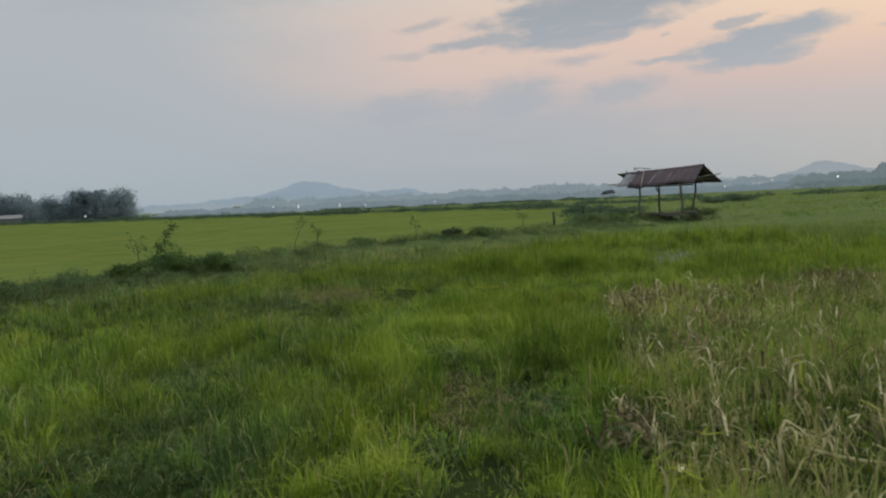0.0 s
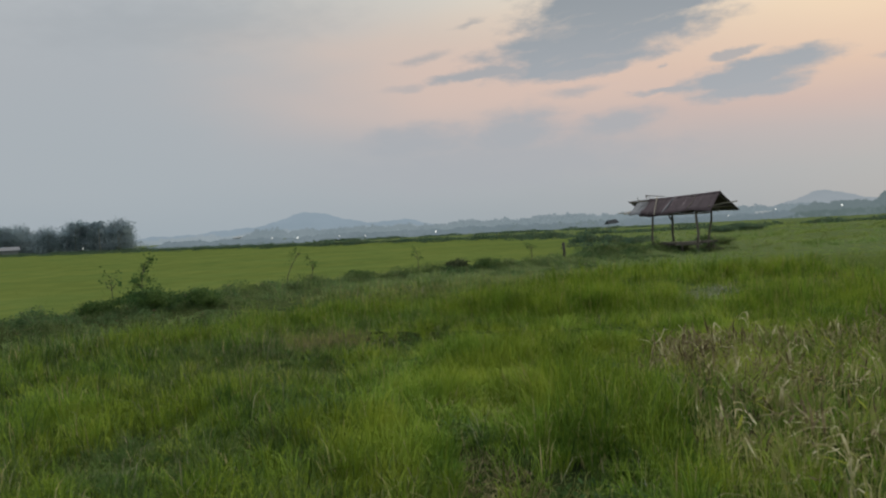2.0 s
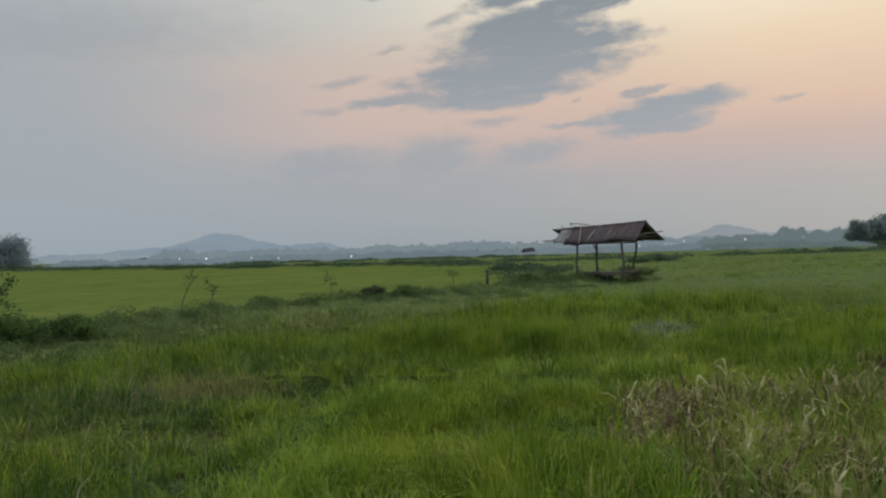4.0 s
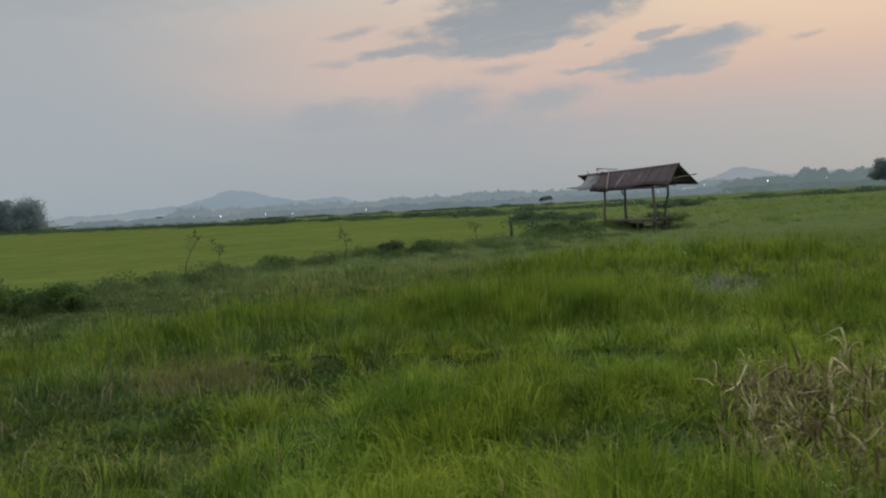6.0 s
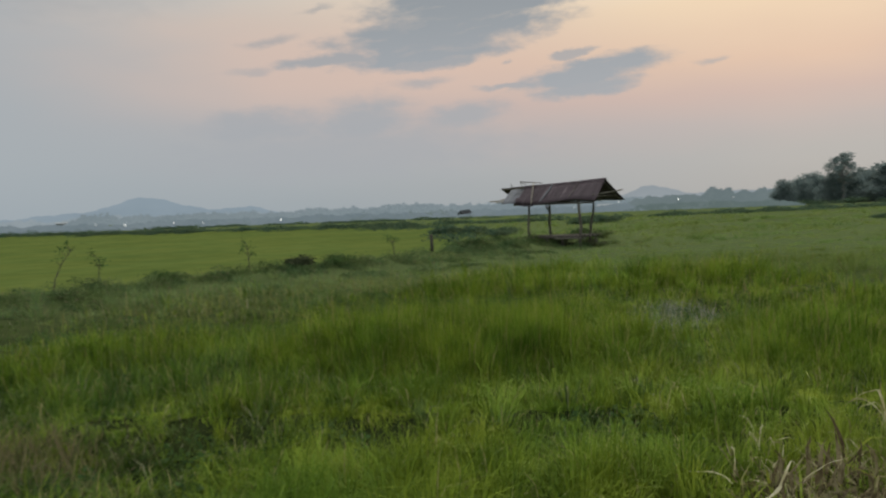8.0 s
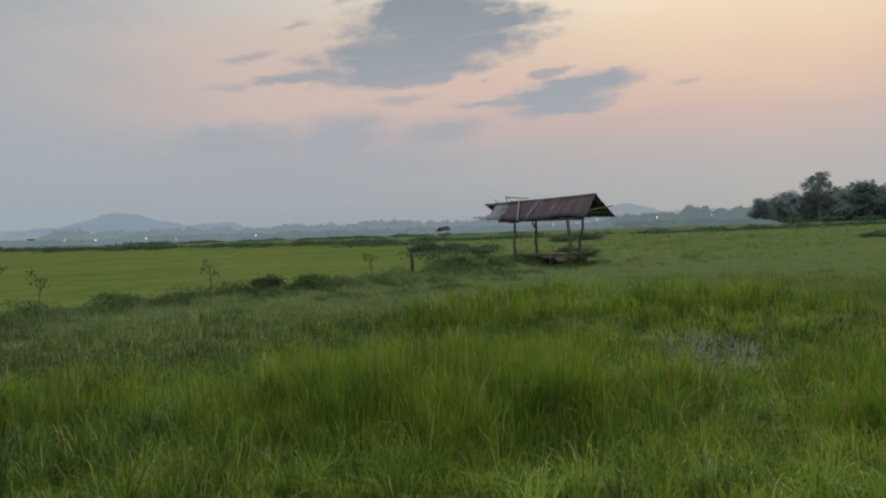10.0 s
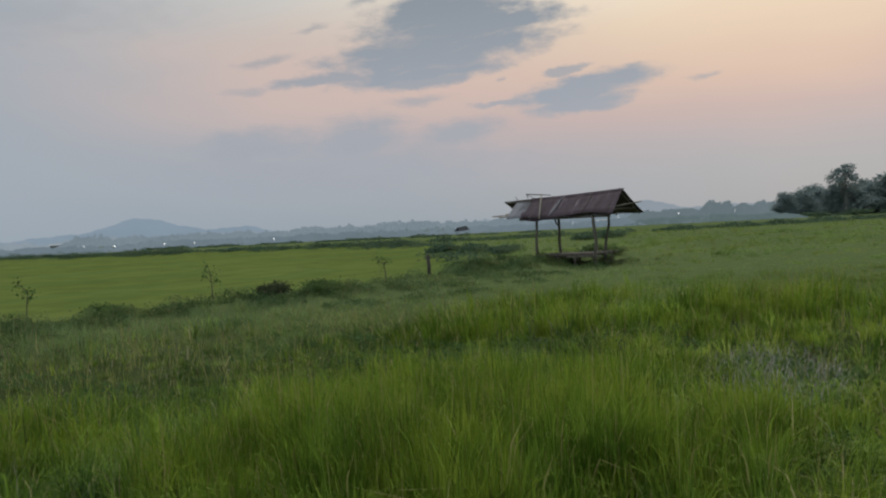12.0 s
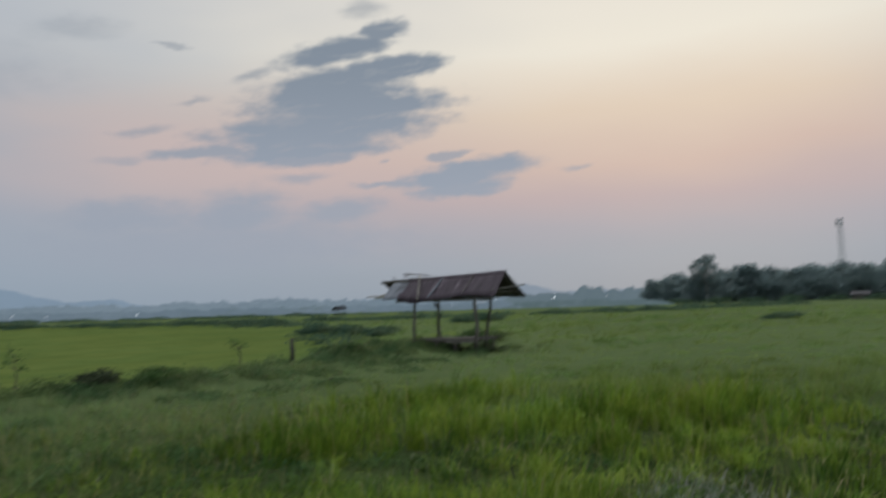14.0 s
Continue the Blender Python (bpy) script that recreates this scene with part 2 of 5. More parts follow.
def ground_material():
    m, k = material("field_ground")
    place = k.add("ShaderNodeTexCoord").outputs["Object"]
    wide, fine, tiny = k.noise(place, 0.06, 4.0, 0.6), k.noise(place, 1.4, 4.0, 0.65), k.noise(place, 18.0, 3.0, 0.6)
    far = k.ramp(k.math("ADD", k.math("MULTIPLY", wide, 0.6), k.math("MULTIPLY", fine, 0.4)),
                 [(0.3, rgb(0.072, 0.100, 0.042)), (0.5, rgb(0.086, 0.116, 0.048)), (0.7, rgb(0.102, 0.132, 0.056))])
    # soil is darkened further for the shade that the sparse blades don't cast
    soil = k.ramp(fine, [(0.35, rgb(0.014, 0.021, 0.008)), (0.6, rgb(0.026, 0.036, 0.012)), (0.75, rgb(0.050, 0.050, 0.024))])
    # bare soil shows between the blades of the meadow; the far fields are one green cover
    n = k.add("ShaderNodeVectorMath", operation="LENGTH")
    k.feed(n.inputs[0], place)
    colour = k.mix(k.span(n.outputs["Value"], 14.0, 34.0), soil, far)
    finish(k, colour, 0.9, bump=k.math("ADD", fine, k.math("MULTIPLY", tiny, 0.3)), strength=0.5, distance=0.06, specular=0.0)
    return m


def haze_glow_material(name, colour, emit, vary=0.12, scale=0.004):
    """A far backdrop; the evening air's haze is painted in as an even glow of its own."""
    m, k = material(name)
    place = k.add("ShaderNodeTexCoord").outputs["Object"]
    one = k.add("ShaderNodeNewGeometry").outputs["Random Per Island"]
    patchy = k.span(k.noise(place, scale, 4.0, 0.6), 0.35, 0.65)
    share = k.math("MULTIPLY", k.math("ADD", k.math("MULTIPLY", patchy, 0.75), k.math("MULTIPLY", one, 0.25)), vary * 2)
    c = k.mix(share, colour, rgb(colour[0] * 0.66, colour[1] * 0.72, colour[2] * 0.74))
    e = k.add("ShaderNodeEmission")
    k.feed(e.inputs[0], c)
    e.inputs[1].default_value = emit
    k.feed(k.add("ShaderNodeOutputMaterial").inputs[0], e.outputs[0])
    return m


def wood_material(name, dark, light, rough=0.85):
    m, k = material(name)
    place = k.add("ShaderNodeTexCoord").outputs["Object"]
    grain = k.noise(k.vec("MULTIPLY", place, (9.0, 9.0, 0.9)), 3.0, 5.0, 0.65)
    stain = k.noise(place, 2.2, 3.0, 0.6)
    c = k.ramp(k.math("ADD", k.math("MULTIPLY", grain, 0.6), k.math("MULTIPLY", stain, 0.4)), [(0.32, dark), (0.68, light)])
    finish(k, c, rough, bump=grain, strength=0.5, distance=0.006, specular=0.2)
    return m


def tin_material(name, dark, mid, light, rough=0.7, metal=0.25):
    """Rusty roofing: blotches, and runs of rust down the slope."""
    m, k = material(name)
    place = k.add("ShaderNodeTexCoord").outputs["Object"]
    runs = k.noise(k.vec("MULTIPLY", place, (3.4, 0.5, 0.5)), 1.6, 4.0, 0.6)
    blot = k.noise(place, 1.1, 4.0, 0.65)
    dots = k.noise(place, 26.0, 2.0, 0.6)
    v = k.math("ADD", k.math("ADD", k.math("MULTIPLY", runs, 0.5), k.math("MULTIPLY", blot, 0.4)), k.math("MULTIPLY", dots, 0.1))
    c = k.ramp(v, [(0.38, dark), (0.48, mid), (0.55, mid), (0.66, light)])
    finish(k, c, k.span(blot, 0.3, 0.7, rough - 0.12, rough + 0.15), metal, bump=dots, strength=0.2, distance=0.003, specular=0.4)
    return m


M_HILL_A = haze_glow_material("hazy_hill", lin(133, 151, 168), 1.0)
M_HILL_B = haze_glow_material("hazy_hill_pale", lin(143, 154, 166), 1.0)
M_WOOD_A = haze_glow_material("hazy_far_wood", lin(140, 154, 166), 1.0, 0.2, 0.01)
M_WOOD_B = haze_glow_material("hazy_wood", lin(125, 140, 151), 1.0, 0.34, 0.02)
M_WOOD_C = haze_glow_material("hazy_near_wood", lin(114, 129, 140), 1.0, 0.36, 0.05)
M_GROVE = haze_glow_material("hazy_grove", lin(106, 121, 128), 1.0, 0.25, 0.06)
M_HEDGE = haze_glow_material("hazy_hedge", lin(98, 114, 117), 1.0, 0.4, 0.12)
# Leaf colours of the far trees, paled to blue-grey to paint in the haze.
M_HAZY = plant("haze_paled_grove_leaves", rgb(0.215, 0.278, 0.310), rgb(0.240, 0.307, 0.340), rgb(0.265, 0.332, 0.365), patch=0.3, rough=1.0, clear=0.6, shine=0.0, tint=(0.96, 0.99, 1.02, 1.0))
M_HAZY_ROW = plant("haze_paled_tree_leaves", rgb(0.165, 0.218, 0.220), rgb(0.198, 0.255, 0.255), rgb(0.230, 0.285, 0.282), patch=0.3, rough=1.0, clear=0.6, shine=0.0, tint=(0.98, 1.0, 1.0, 1.0))
M_GROUND = ground_material()
M_POST = wood_material("weathered_post_wood", rgb(0.055, 0.050, 0.042), rgb(0.16, 0.15, 0.13))
M_BOARD = wood_material("grey_board_wood", rgb(0.075, 0.07, 0.06), rgb(0.22, 0.21, 0.185))
M_DARKWOOD = wood_material("dark_wet_wood", rgb(0.03, 0.028, 0.025), rgb(0.07, 0.065, 0.06))
M_BAMBOO = wood_material("pale_bamboo", rgb(0.16, 0.145, 0.12), rgb(0.36, 0.34, 0.29), 0.6)
M_TRUNK = wood_material("bark", rgb(0.04, 0.036, 0.03), rgb(0.11, 0.10, 0.085))
M_GREYBARK = wood_material("grey_bark", rgb(0.17, 0.18, 0.17), rgb(0.26, 0.27, 0.26))
M_RUST = tin_material("rusty_corrugated_iron", rgb(0.023, 0.016, 0.020), rgb(0.058, 0.043, 0.053), rgb(0.25, 0.217, 0.232))
M_GALV = tin_material("grey_corrugated_iron", rgb(0.05, 0.054, 0.062), rgb(0.135, 0.145, 0.165), rgb(0.25, 0.262, 0.285), 0.6, 0.25)
M_DARKTIN = tin_material("dark_old_iron", rgb(0.03, 0.028, 0.03), rgb(0.05, 0.047, 0.05), rgb(0.09, 0.085, 0.09))


# ------------------------------------------------------------------ mesh helpers
def mesh_of(name, verts, faces, mat, smooth=False):
    me = bpy.data.meshes.new(name)
    me.from_pydata(verts, [], faces)
    me.materials.append(mat)
    if smooth:
        me.polygons.foreach_set("use_smooth", [True] * len(me.polygons))
    me.update()
    return me


def part(name, me, parent=None, label=""):
    ob = new(name, me)
    if parent is not None:
        ob.parent = parent
    return tagged(ob, label)


def blade_mesh(name, x, y, z, h, w, turn, lean, bend, mat, plain=False):
    """Blades of grass: a base strip and a bent tip each (plain: one pointed blade, for far grass). All arguments are arrays."""
    n = len(x)
    along = np.stack([np.cos(turn), np.sin(turn), np.zeros(n)], 1)          # across the blade
    fall = np.stack([np.cos(bend), np.sin(bend), np.zeros(n)], 1)           # the way it leans
    base = np.stack([x, y, z], 1)
    up = np.array([0, 0, 1.0])
    mid = base + fall * (lean * h * 0.35)[:, None] + up * (h * 0.58)[:, None]
    tip = base + fall * (lean * h)[:, None] + up * (h * np.clip(1.0 - 0.35 * lean, 0.4, 1))[:, None]
    half = along * (w * 0.5)[:, None]
    if plain:
        v = np.stack([base - half, base + half, tip], 1).reshape(-1, 3)
        loops, starts = np.arange(3 * n), np.arange(n) * 3
    else:
        v = np.stack([base - half, base + half, mid + half * 0.85, mid - half * 0.85, tip], 1).reshape(-1, 3)
        first = np.arange(n)[:, None] * 5
        loops = np.concatenate([first + [0, 1, 2, 3], first + [3, 2, 4]], 1).ravel()
        starts = (np.arange(n)[:, None] * 7 + [0, 4]).ravel()
    me = bpy.data.meshes.new(name)
    me.vertices.add(len(v))
    me.vertices.foreach_set("co", v.ravel().astype(np.float32))
    me.loops.add(len(loops))
    me.loops.foreach_set("vertex_index", loops.astype(np.int32))
    me.polygons.add(len(starts))
    me.polygons.foreach_set("loop_start", starts.astype(np.int32))
    me.materials.append(mat)
    me.update(calc_edges=True)
    return me


def leaf_mesh(name, centres, size, mat, rng, flat=0.0, longer=1.6):
    """Small pointed leaves, each folded along its rib, at the centres (n x 3)."""
    n = len(centres)
    d = rng.normal(size=(n, 3))
    d[:, 2] = d[:, 2] * (1 - flat) - flat * 0.4
    d /= np.linalg.norm(d, axis=1)[:, None]
    s = np.cross(d, rng.normal(size=(n, 3)))
    s /= np.linalg.norm(s, axis=1)[:, None]
    up = np.cross(d, s)
    ln = (size * longer * 0.5)[:, None]
    wd = (size * 0.5)[:, None]
    v = np.stack([centres - d * ln, centres + s * wd + up * wd * 0.3, centres + d * ln, centres - s * wd + up * wd * 0.3], 1).reshape(-1, 3)
    f0 = np.arange(n)[:, None] * 4
    loops = np.concatenate([f0 + [0, 1, 2], f0 + [0, 2, 3]], 1).ravel()
    me = bpy.data.meshes.new(name)
    me.vertices.add(len(v))
    me.vertices.foreach_set("co", v.ravel().astype(np.float32))
    me.loops.add(len(loops))
    me.loops.foreach_set("vertex_index", loops.astype(np.int32))
    me.polygons.add(2 * n)
    me.polygons.foreach_set("loop_start", (np.arange(2 * n) * 3).astype(np.int32))
    me.materials.append(mat)
    me.update(calc_edges=True)
    return me


def tube(path, radii, sides=7):
    """A tapered tube along points; returns verts, faces."""
    verts, faces = [], []
    for i, p in enumerate(path):
        p = Vector(p)
        d = (Vector(path[min(i + 1, len(path) - 1)]) - Vector(path[max(i - 1, 0)])).normalized()
        a = d.orthogonal().normalized()
        b = d.cross(a)
        for j in range(sides):
            t = 2 * math.pi * j / sides
            verts.append(tuple(p + (a * math.cos(t) + b * math.sin(t)) * radii[i]))
    for i in range(len(path) - 1):
        for j in range(sides):
            faces.append((i * sides + j, i * sides + (j + 1) % sides, (i + 1) * sides + (j + 1) % sides, (i + 1) * sides + j))
    faces.append(tuple(range(sides))[::-1])
    faces.append(tuple((len(path) - 1) * sides + j for j in range(sides)))
    return verts, faces


def joined(pieces):
    verts, faces = [], []
    for v, f in pieces:
        o = len(verts)
        verts += v
        faces += [tuple(i + o for i in q) for q in f]
    return verts, faces


def box(x0, x1, y0, y1, z0, z1):
    v = [(x, y, z) for z in (z0, z1) for y in (y0, y1) for x in (x0, x1)]
    return v, [(0, 2, 3, 1), (4, 5, 7, 6), (0, 1, 5, 4), (2, 6, 7, 3), (0, 4, 6, 2), (1, 3, 7, 5)]


# ------------------------------------------------------------------ the lie of the land
BANK = [(-60, 2), (-20, 13.2), (-10, 16.8), (-5, 20.0), (-3.6, 23.2), (-1.2, 26.2), (1.6, 27.6), (4.2, 28.9), (8.6, 31.4), (12.5, 33.9), (17, 37.5), (30, 46), (60, 62)]
FAR_BANK = [(-190, 290), (-85, 190), (-30, 129), (-2, 102), (17, 83), (20, 68), (17, 54), (13.5, 44), (11.5, 36)]
STRIP = [(0.2, 13.65), (1.6, 13.05), (4.3, 11.95), (5.6, 11.4), (9, 10.2), (14, 8.6)]


def from_line(x, y, line):
    """Distance of points (arrays) from a bent line, and the side (above it in y: positive)."""
    best, side = np.full(np.shape(x), 1e9), np.zeros(np.shape(x))
    for (ax, ay), (bx, by) in zip(line, line[1:]):
        dx, dy = bx - ax, by - ay
        t = np.clip(((x - ax) * dx + (y - ay) * dy) / (dx * dx + dy * dy), 0, 1)
        d = np.hypot(x - ax - t * dx, y - ay - t * dy)
        c = dx * (y - ay) - dy * (x - ax)
        side = np.where(d < best, np.sign(c), side)
        best = np.minimum(best, d)
    return best, side


WAVES = [(np.random.RandomState(i).uniform(-1, 1, 2) * f, np.random.RandomState(i + 50).uniform(0, 6.28), a)
         for i, (f, a) in enumerate([(0.35, 1), (0.5, 1), (0.8, 0.8), (1.1, 0.7), (1.7, 0.6), (2.3, 0.5), (3.1, 0.4), (4.6, 0.3), (6.5, 0.25)])]


def rough_field(x, y, scale=1.0, shift=0.0):
    """A smooth uneven field, about -1 to 1."""
    s = 0
    for (kx, ky), ph, a in WAVES:
        s = s + a * np.sin((kx * x + ky * y) * scale + ph + shift * 1.7 + 0.8 * np.sin((ky * x - kx * y) * scale * 0.7 + shift))
    return s / 2.6


def far_slope(x, y):
    """The plain beyond the near fields falls gently from one side to the other."""
    r = np.hypot(x, y)
    t = np.clip((r - 25) / 60, 0, 1)
    return -0.006 * np.clip(0.966 * x - 0.259 * y, -260, 260) * t * t * (3 - 2 * t)


def ground_z(x, y):
    x, y = np.asarray(x, float), np.asarray(y, float)
    near = np.exp(-((x - 3) ** 2 + (y - 18) ** 2) / 1200.0)
    z = -0.20 + 0.06 * rough_field(x, y, 0.6) * near
    d, side = from_line(x, y, BANK)
    z = z + 0.20 * np.exp(-(d / 0.9) ** 2) - 0.10 * (side > 0) * np.clip((d - 0.5) / 1.5, 0, 1) * (x < 24) * (y < 110)
    d, _ = from_line(x, y, FAR_BANK)
    z = z + 0.30 * np.exp(-(d / 1.6) ** 2)
    d, _ = from_line(x, y, STRIP)
    z = z + far_slope(x, y)
    return z + 0.17 * np.exp(-(d / 0.45) ** 2)


def axis_lines(lo, hi, step, reach):
    mid = np.arange(lo, hi + 0.01, step)
    out, far = [], step
    at = hi
    while at < reach:
        far *= 1.12
        at += far
        out.append(at)
    back, far, at = [], step, lo
    while at > -reach:
        far *= 1.12
        at -= far
        back.append(at)
    return np.concatenate([back[::-1], mid, out])


def build_ground():
    gx, gy = axis_lines(-16, 32, 0.4, 4600), axis_lines(-4, 48, 0.4, 4600)
    xx, yy = np.meshgrid(gx, gy)
    zz = ground_z(xx, yy)
    nx, ny = len(gx), len(gy)
    idx = np.arange(nx * ny).reshape(ny, nx)
    quads = np.stack([idx[:-1, :-1], idx[:-1, 1:], idx[1:, 1:], idx[1:, :-1]], -1).reshape(-1, 4)
    me = mesh_of("ground", np.stack([xx, yy, zz], -1).reshape(-1, 3).tolist(), quads.tolist(), M_GROUND, True)
    tagged(part("ground", me), "flat field ground with soil, grass cover and low banks", "ground", kind="structure")


build_ground()

# ------------------------------------------------------------------ grass
rng = np.random.RandomState(7)


def walk_distance(x, y):
    ax, ay, bx, by = 0.2, 1.0, 2.8, 12.0
    t = np.clip(((x - ax) * (bx - ax) + (y - ay) * (by - ay)) / ((bx - ax) ** 2 + (by - ay) ** 2), 0, 1)
    return np.maximum(np.hypot(x - ax - t * (bx - ax), y - ay - t * (by - ay)), 3.6)


def scatter(n, lo, hi, density):
    """Points with a density that falls off with the distance from the walk; rings from lo to hi metres."""
    out = []
    for a, b in zip(RINGS, RINGS[1:]):
        if b <= lo or a >= hi:
            continue
        x = rng.uniform(-10 - b * 0.7, 12 + b * 1.05, int(density(a) * (22 + b * 1.75) * (14 + b * 1.05)))
        y = rng.uniform(1.0, 15 + b * 1.05, len(x))
        d = walk_distance(x, y)
        keep = (d >= a) & (d < b) & (x > -1.3 - 0.46 * y) & (x < np.maximum(0.78 * y + 1.5, 4.0 + 1.75 * (y - 12)))
        keep &= rng.uniform(size=len(x)) < density(d) / density(a)
        out.append(np.stack([x[keep], y[keep]], 1))
    return np.concatenate(out)


RINGS = [3.6, 3.61, 5, 7, 10, 14, 20, 28, 40, 56, 78, 108]


def inside_dry(x, y):
    """The patch of dead maize beside the walk: 1 inside."""
    left = 1.45 + 0.29 * (y - 4)
    return np.clip((x - left) * 2.5, 0, 1) * np.clip((10.9 - 0.02 * x - y) * 2, 0, 1)


def blob(x, y, cx, cy, rx, ry, turn=0.0):
    c, s = math.cos(radians(turn)), math.sin(radians(turn))
    u, v = ((x - cx) * c + (y - cy) * s) / rx, (-(x - cx) * s + (y - cy) * c) / ry
    return np.clip(1.35 - np.hypot(u, v) - 0.35 * rough_field(x, y, 1.6, 2.0), 0, 0.5) * 2


# places in the meadow: x, y, half width, half depth, turn, strength
TALL = [(4.1, 15.3, 2.0, 1.15, -15, 1.0), (2.6, 15.4, 1.2, 0.8, -20, 0.8), (6.3, 20.8, 1.8, 0.9, 0, 0.9), (7.8, 13.1, 1.7, 1.0, -25, 0.95), (9.8, 19.5, 2.4, 1.2, 0, 0.7),
        (8.2, 23.4, 2.4, 0.8, 5, 0.6), (-0.6, 16.8, 1.8, 1.1, 30, 0.5), (11.5, 15.4, 2.0, 1.3, 20, 0.6), (2.1, 7.8, 0.6, 1.0, -15, 0.35), (-2.9, 15.2, 1.2, 0.8, 20, 0.4)]
# hollow at 3.6, 11.7: darker grass and weeds, partly for the strip's shadow
HOLLOWS = [(-1.9, 5.3, 1.0, 1.2, 0, 0.8), (-1.5, 7.6, 0.8, 0.5, 10, 0.75), (-1.2, 11.4, 0.8, 0.45, 5, 0.9), (-0.7, 10.9, 0.75, 0.4, 0, 0.95), (-0.6, 12.2, 1.2, 0.5, -5, 0.85),
           (0.9, 7.9, 0.4, 0.5, 0, 0.8), (1.3, 5.9, 0.3, 0.5, 0, 0.85), (2.5, 9.6, 0.8, 0.4, -5, 0.85), (0.6, 10.6, 0.22, 0.6, 0, 0.75), (0.95, 11.75, 0.4, 0.3, 0, 0.65), (-0.3, 9.0, 0.5, 0.5, 0, 0.6), (1.3, 12.5, 0.9, 0.3, -18, 0.4), (3.6, 11.7, 1.6, 0.3, -21, 0.4),
           (5.8, 13.9, 0.6, 0.45, 0, 0.7), (7.2, 16.2, 1.3, 0.7, 46, 0.8), (0.3, 4.8, 0.22, 0.45, 0, 0.7), (6.4, 19.4, 2.2, 0.35, -5, 0.7), (5.3, 15.55, 0.5, 0.28, -20, 0.9), (6.35, 15.35, 0.75, 0.4, -30, 0.85)]
PATHS = [(0.85, 6.3, 0.32, 0.8, -8, 1.0), (0.5, 5.2, 0.25, 0.6, -8, 0.8), (0.6, 3.6, 0.3, 1.2, 0, 0.8)]
FRESH = [(0.2, 7.4, 0.35, 0.9, -8, 0.9), (-0.15, 4.7, 0.35, 0.8, 0, 0.9), (0.6, 8.9, 0.4, 0.7, -10, 0.9), (1.7, 9.1, 0.55, 0.6, -15, 1.0), (1.2, 10.0, 0.45, 0.5, 0, 1.0),
         (2.1, 10.95, 0.7, 0.35, -10, 0.85), (1.9, 11.7, 1.0, 0.4, -15, 0.6), (3.1, 11.1, 0.7, 0.35, -15, 0.6), (1.6, 8.2, 0.5, 0.7, -10, 0.6), (2.0, 13.6, 0.7, 0.3, -20, 0.35), (1.5, 3.5, 0.4, 0.5, 0, 0.8), (6.4, 14.6, 0.6, 0.35, 0, 0.5), (9.0, 15.6, 1.2, 0.5, 20, 0.6)]


def amount(x, y, places):
    """How much a place of the list covers each point: 0 to 1."""
    t = np.zeros(np.shape(x))
    for cx, cy, rx, ry, turn, strength in places:
        t = np.maximum(t, strength * blob(x, y, cx, cy, rx, ry, turn))
    return t


def tallness(x, y):
    """Where the tall yellow-green grass stands: 0 to 1."""
    d, _ = from_line(x, y, STRIP)
    return amount(x, y, TALL) * np.clip((d - 0.3) * 4, 0, 1)


def tufts(density, per, spread):
    """Blades in tufts: place, the way out from the tuft's middle, and the tuft's own numbers (size, colour share)."""
    c = scatter(0, 0, 108, lambda d: density(d) / per)
    d = walk_distance(c[:, 0], c[:, 1])
    count = np.maximum(rng.poisson(per, len(c)), 1)
    own = np.exp(rng.normal(0, 0.36, len(c)))
    i = np.repeat(np.arange(len(c)), count)
    a, r = rng.uniform(0, 6.283, len(i)), np.sqrt(rng.uniform(size=len(i))) * spread * (d[i] / 3.6) ** 0.55 * own[i]
    return c[i, 0] + r * np.cos(a), c[i, 1] + r * np.sin(a), a + rng.normal(0, 0.5, len(i)), own[i], rng.uniform(size=len(c))[i]


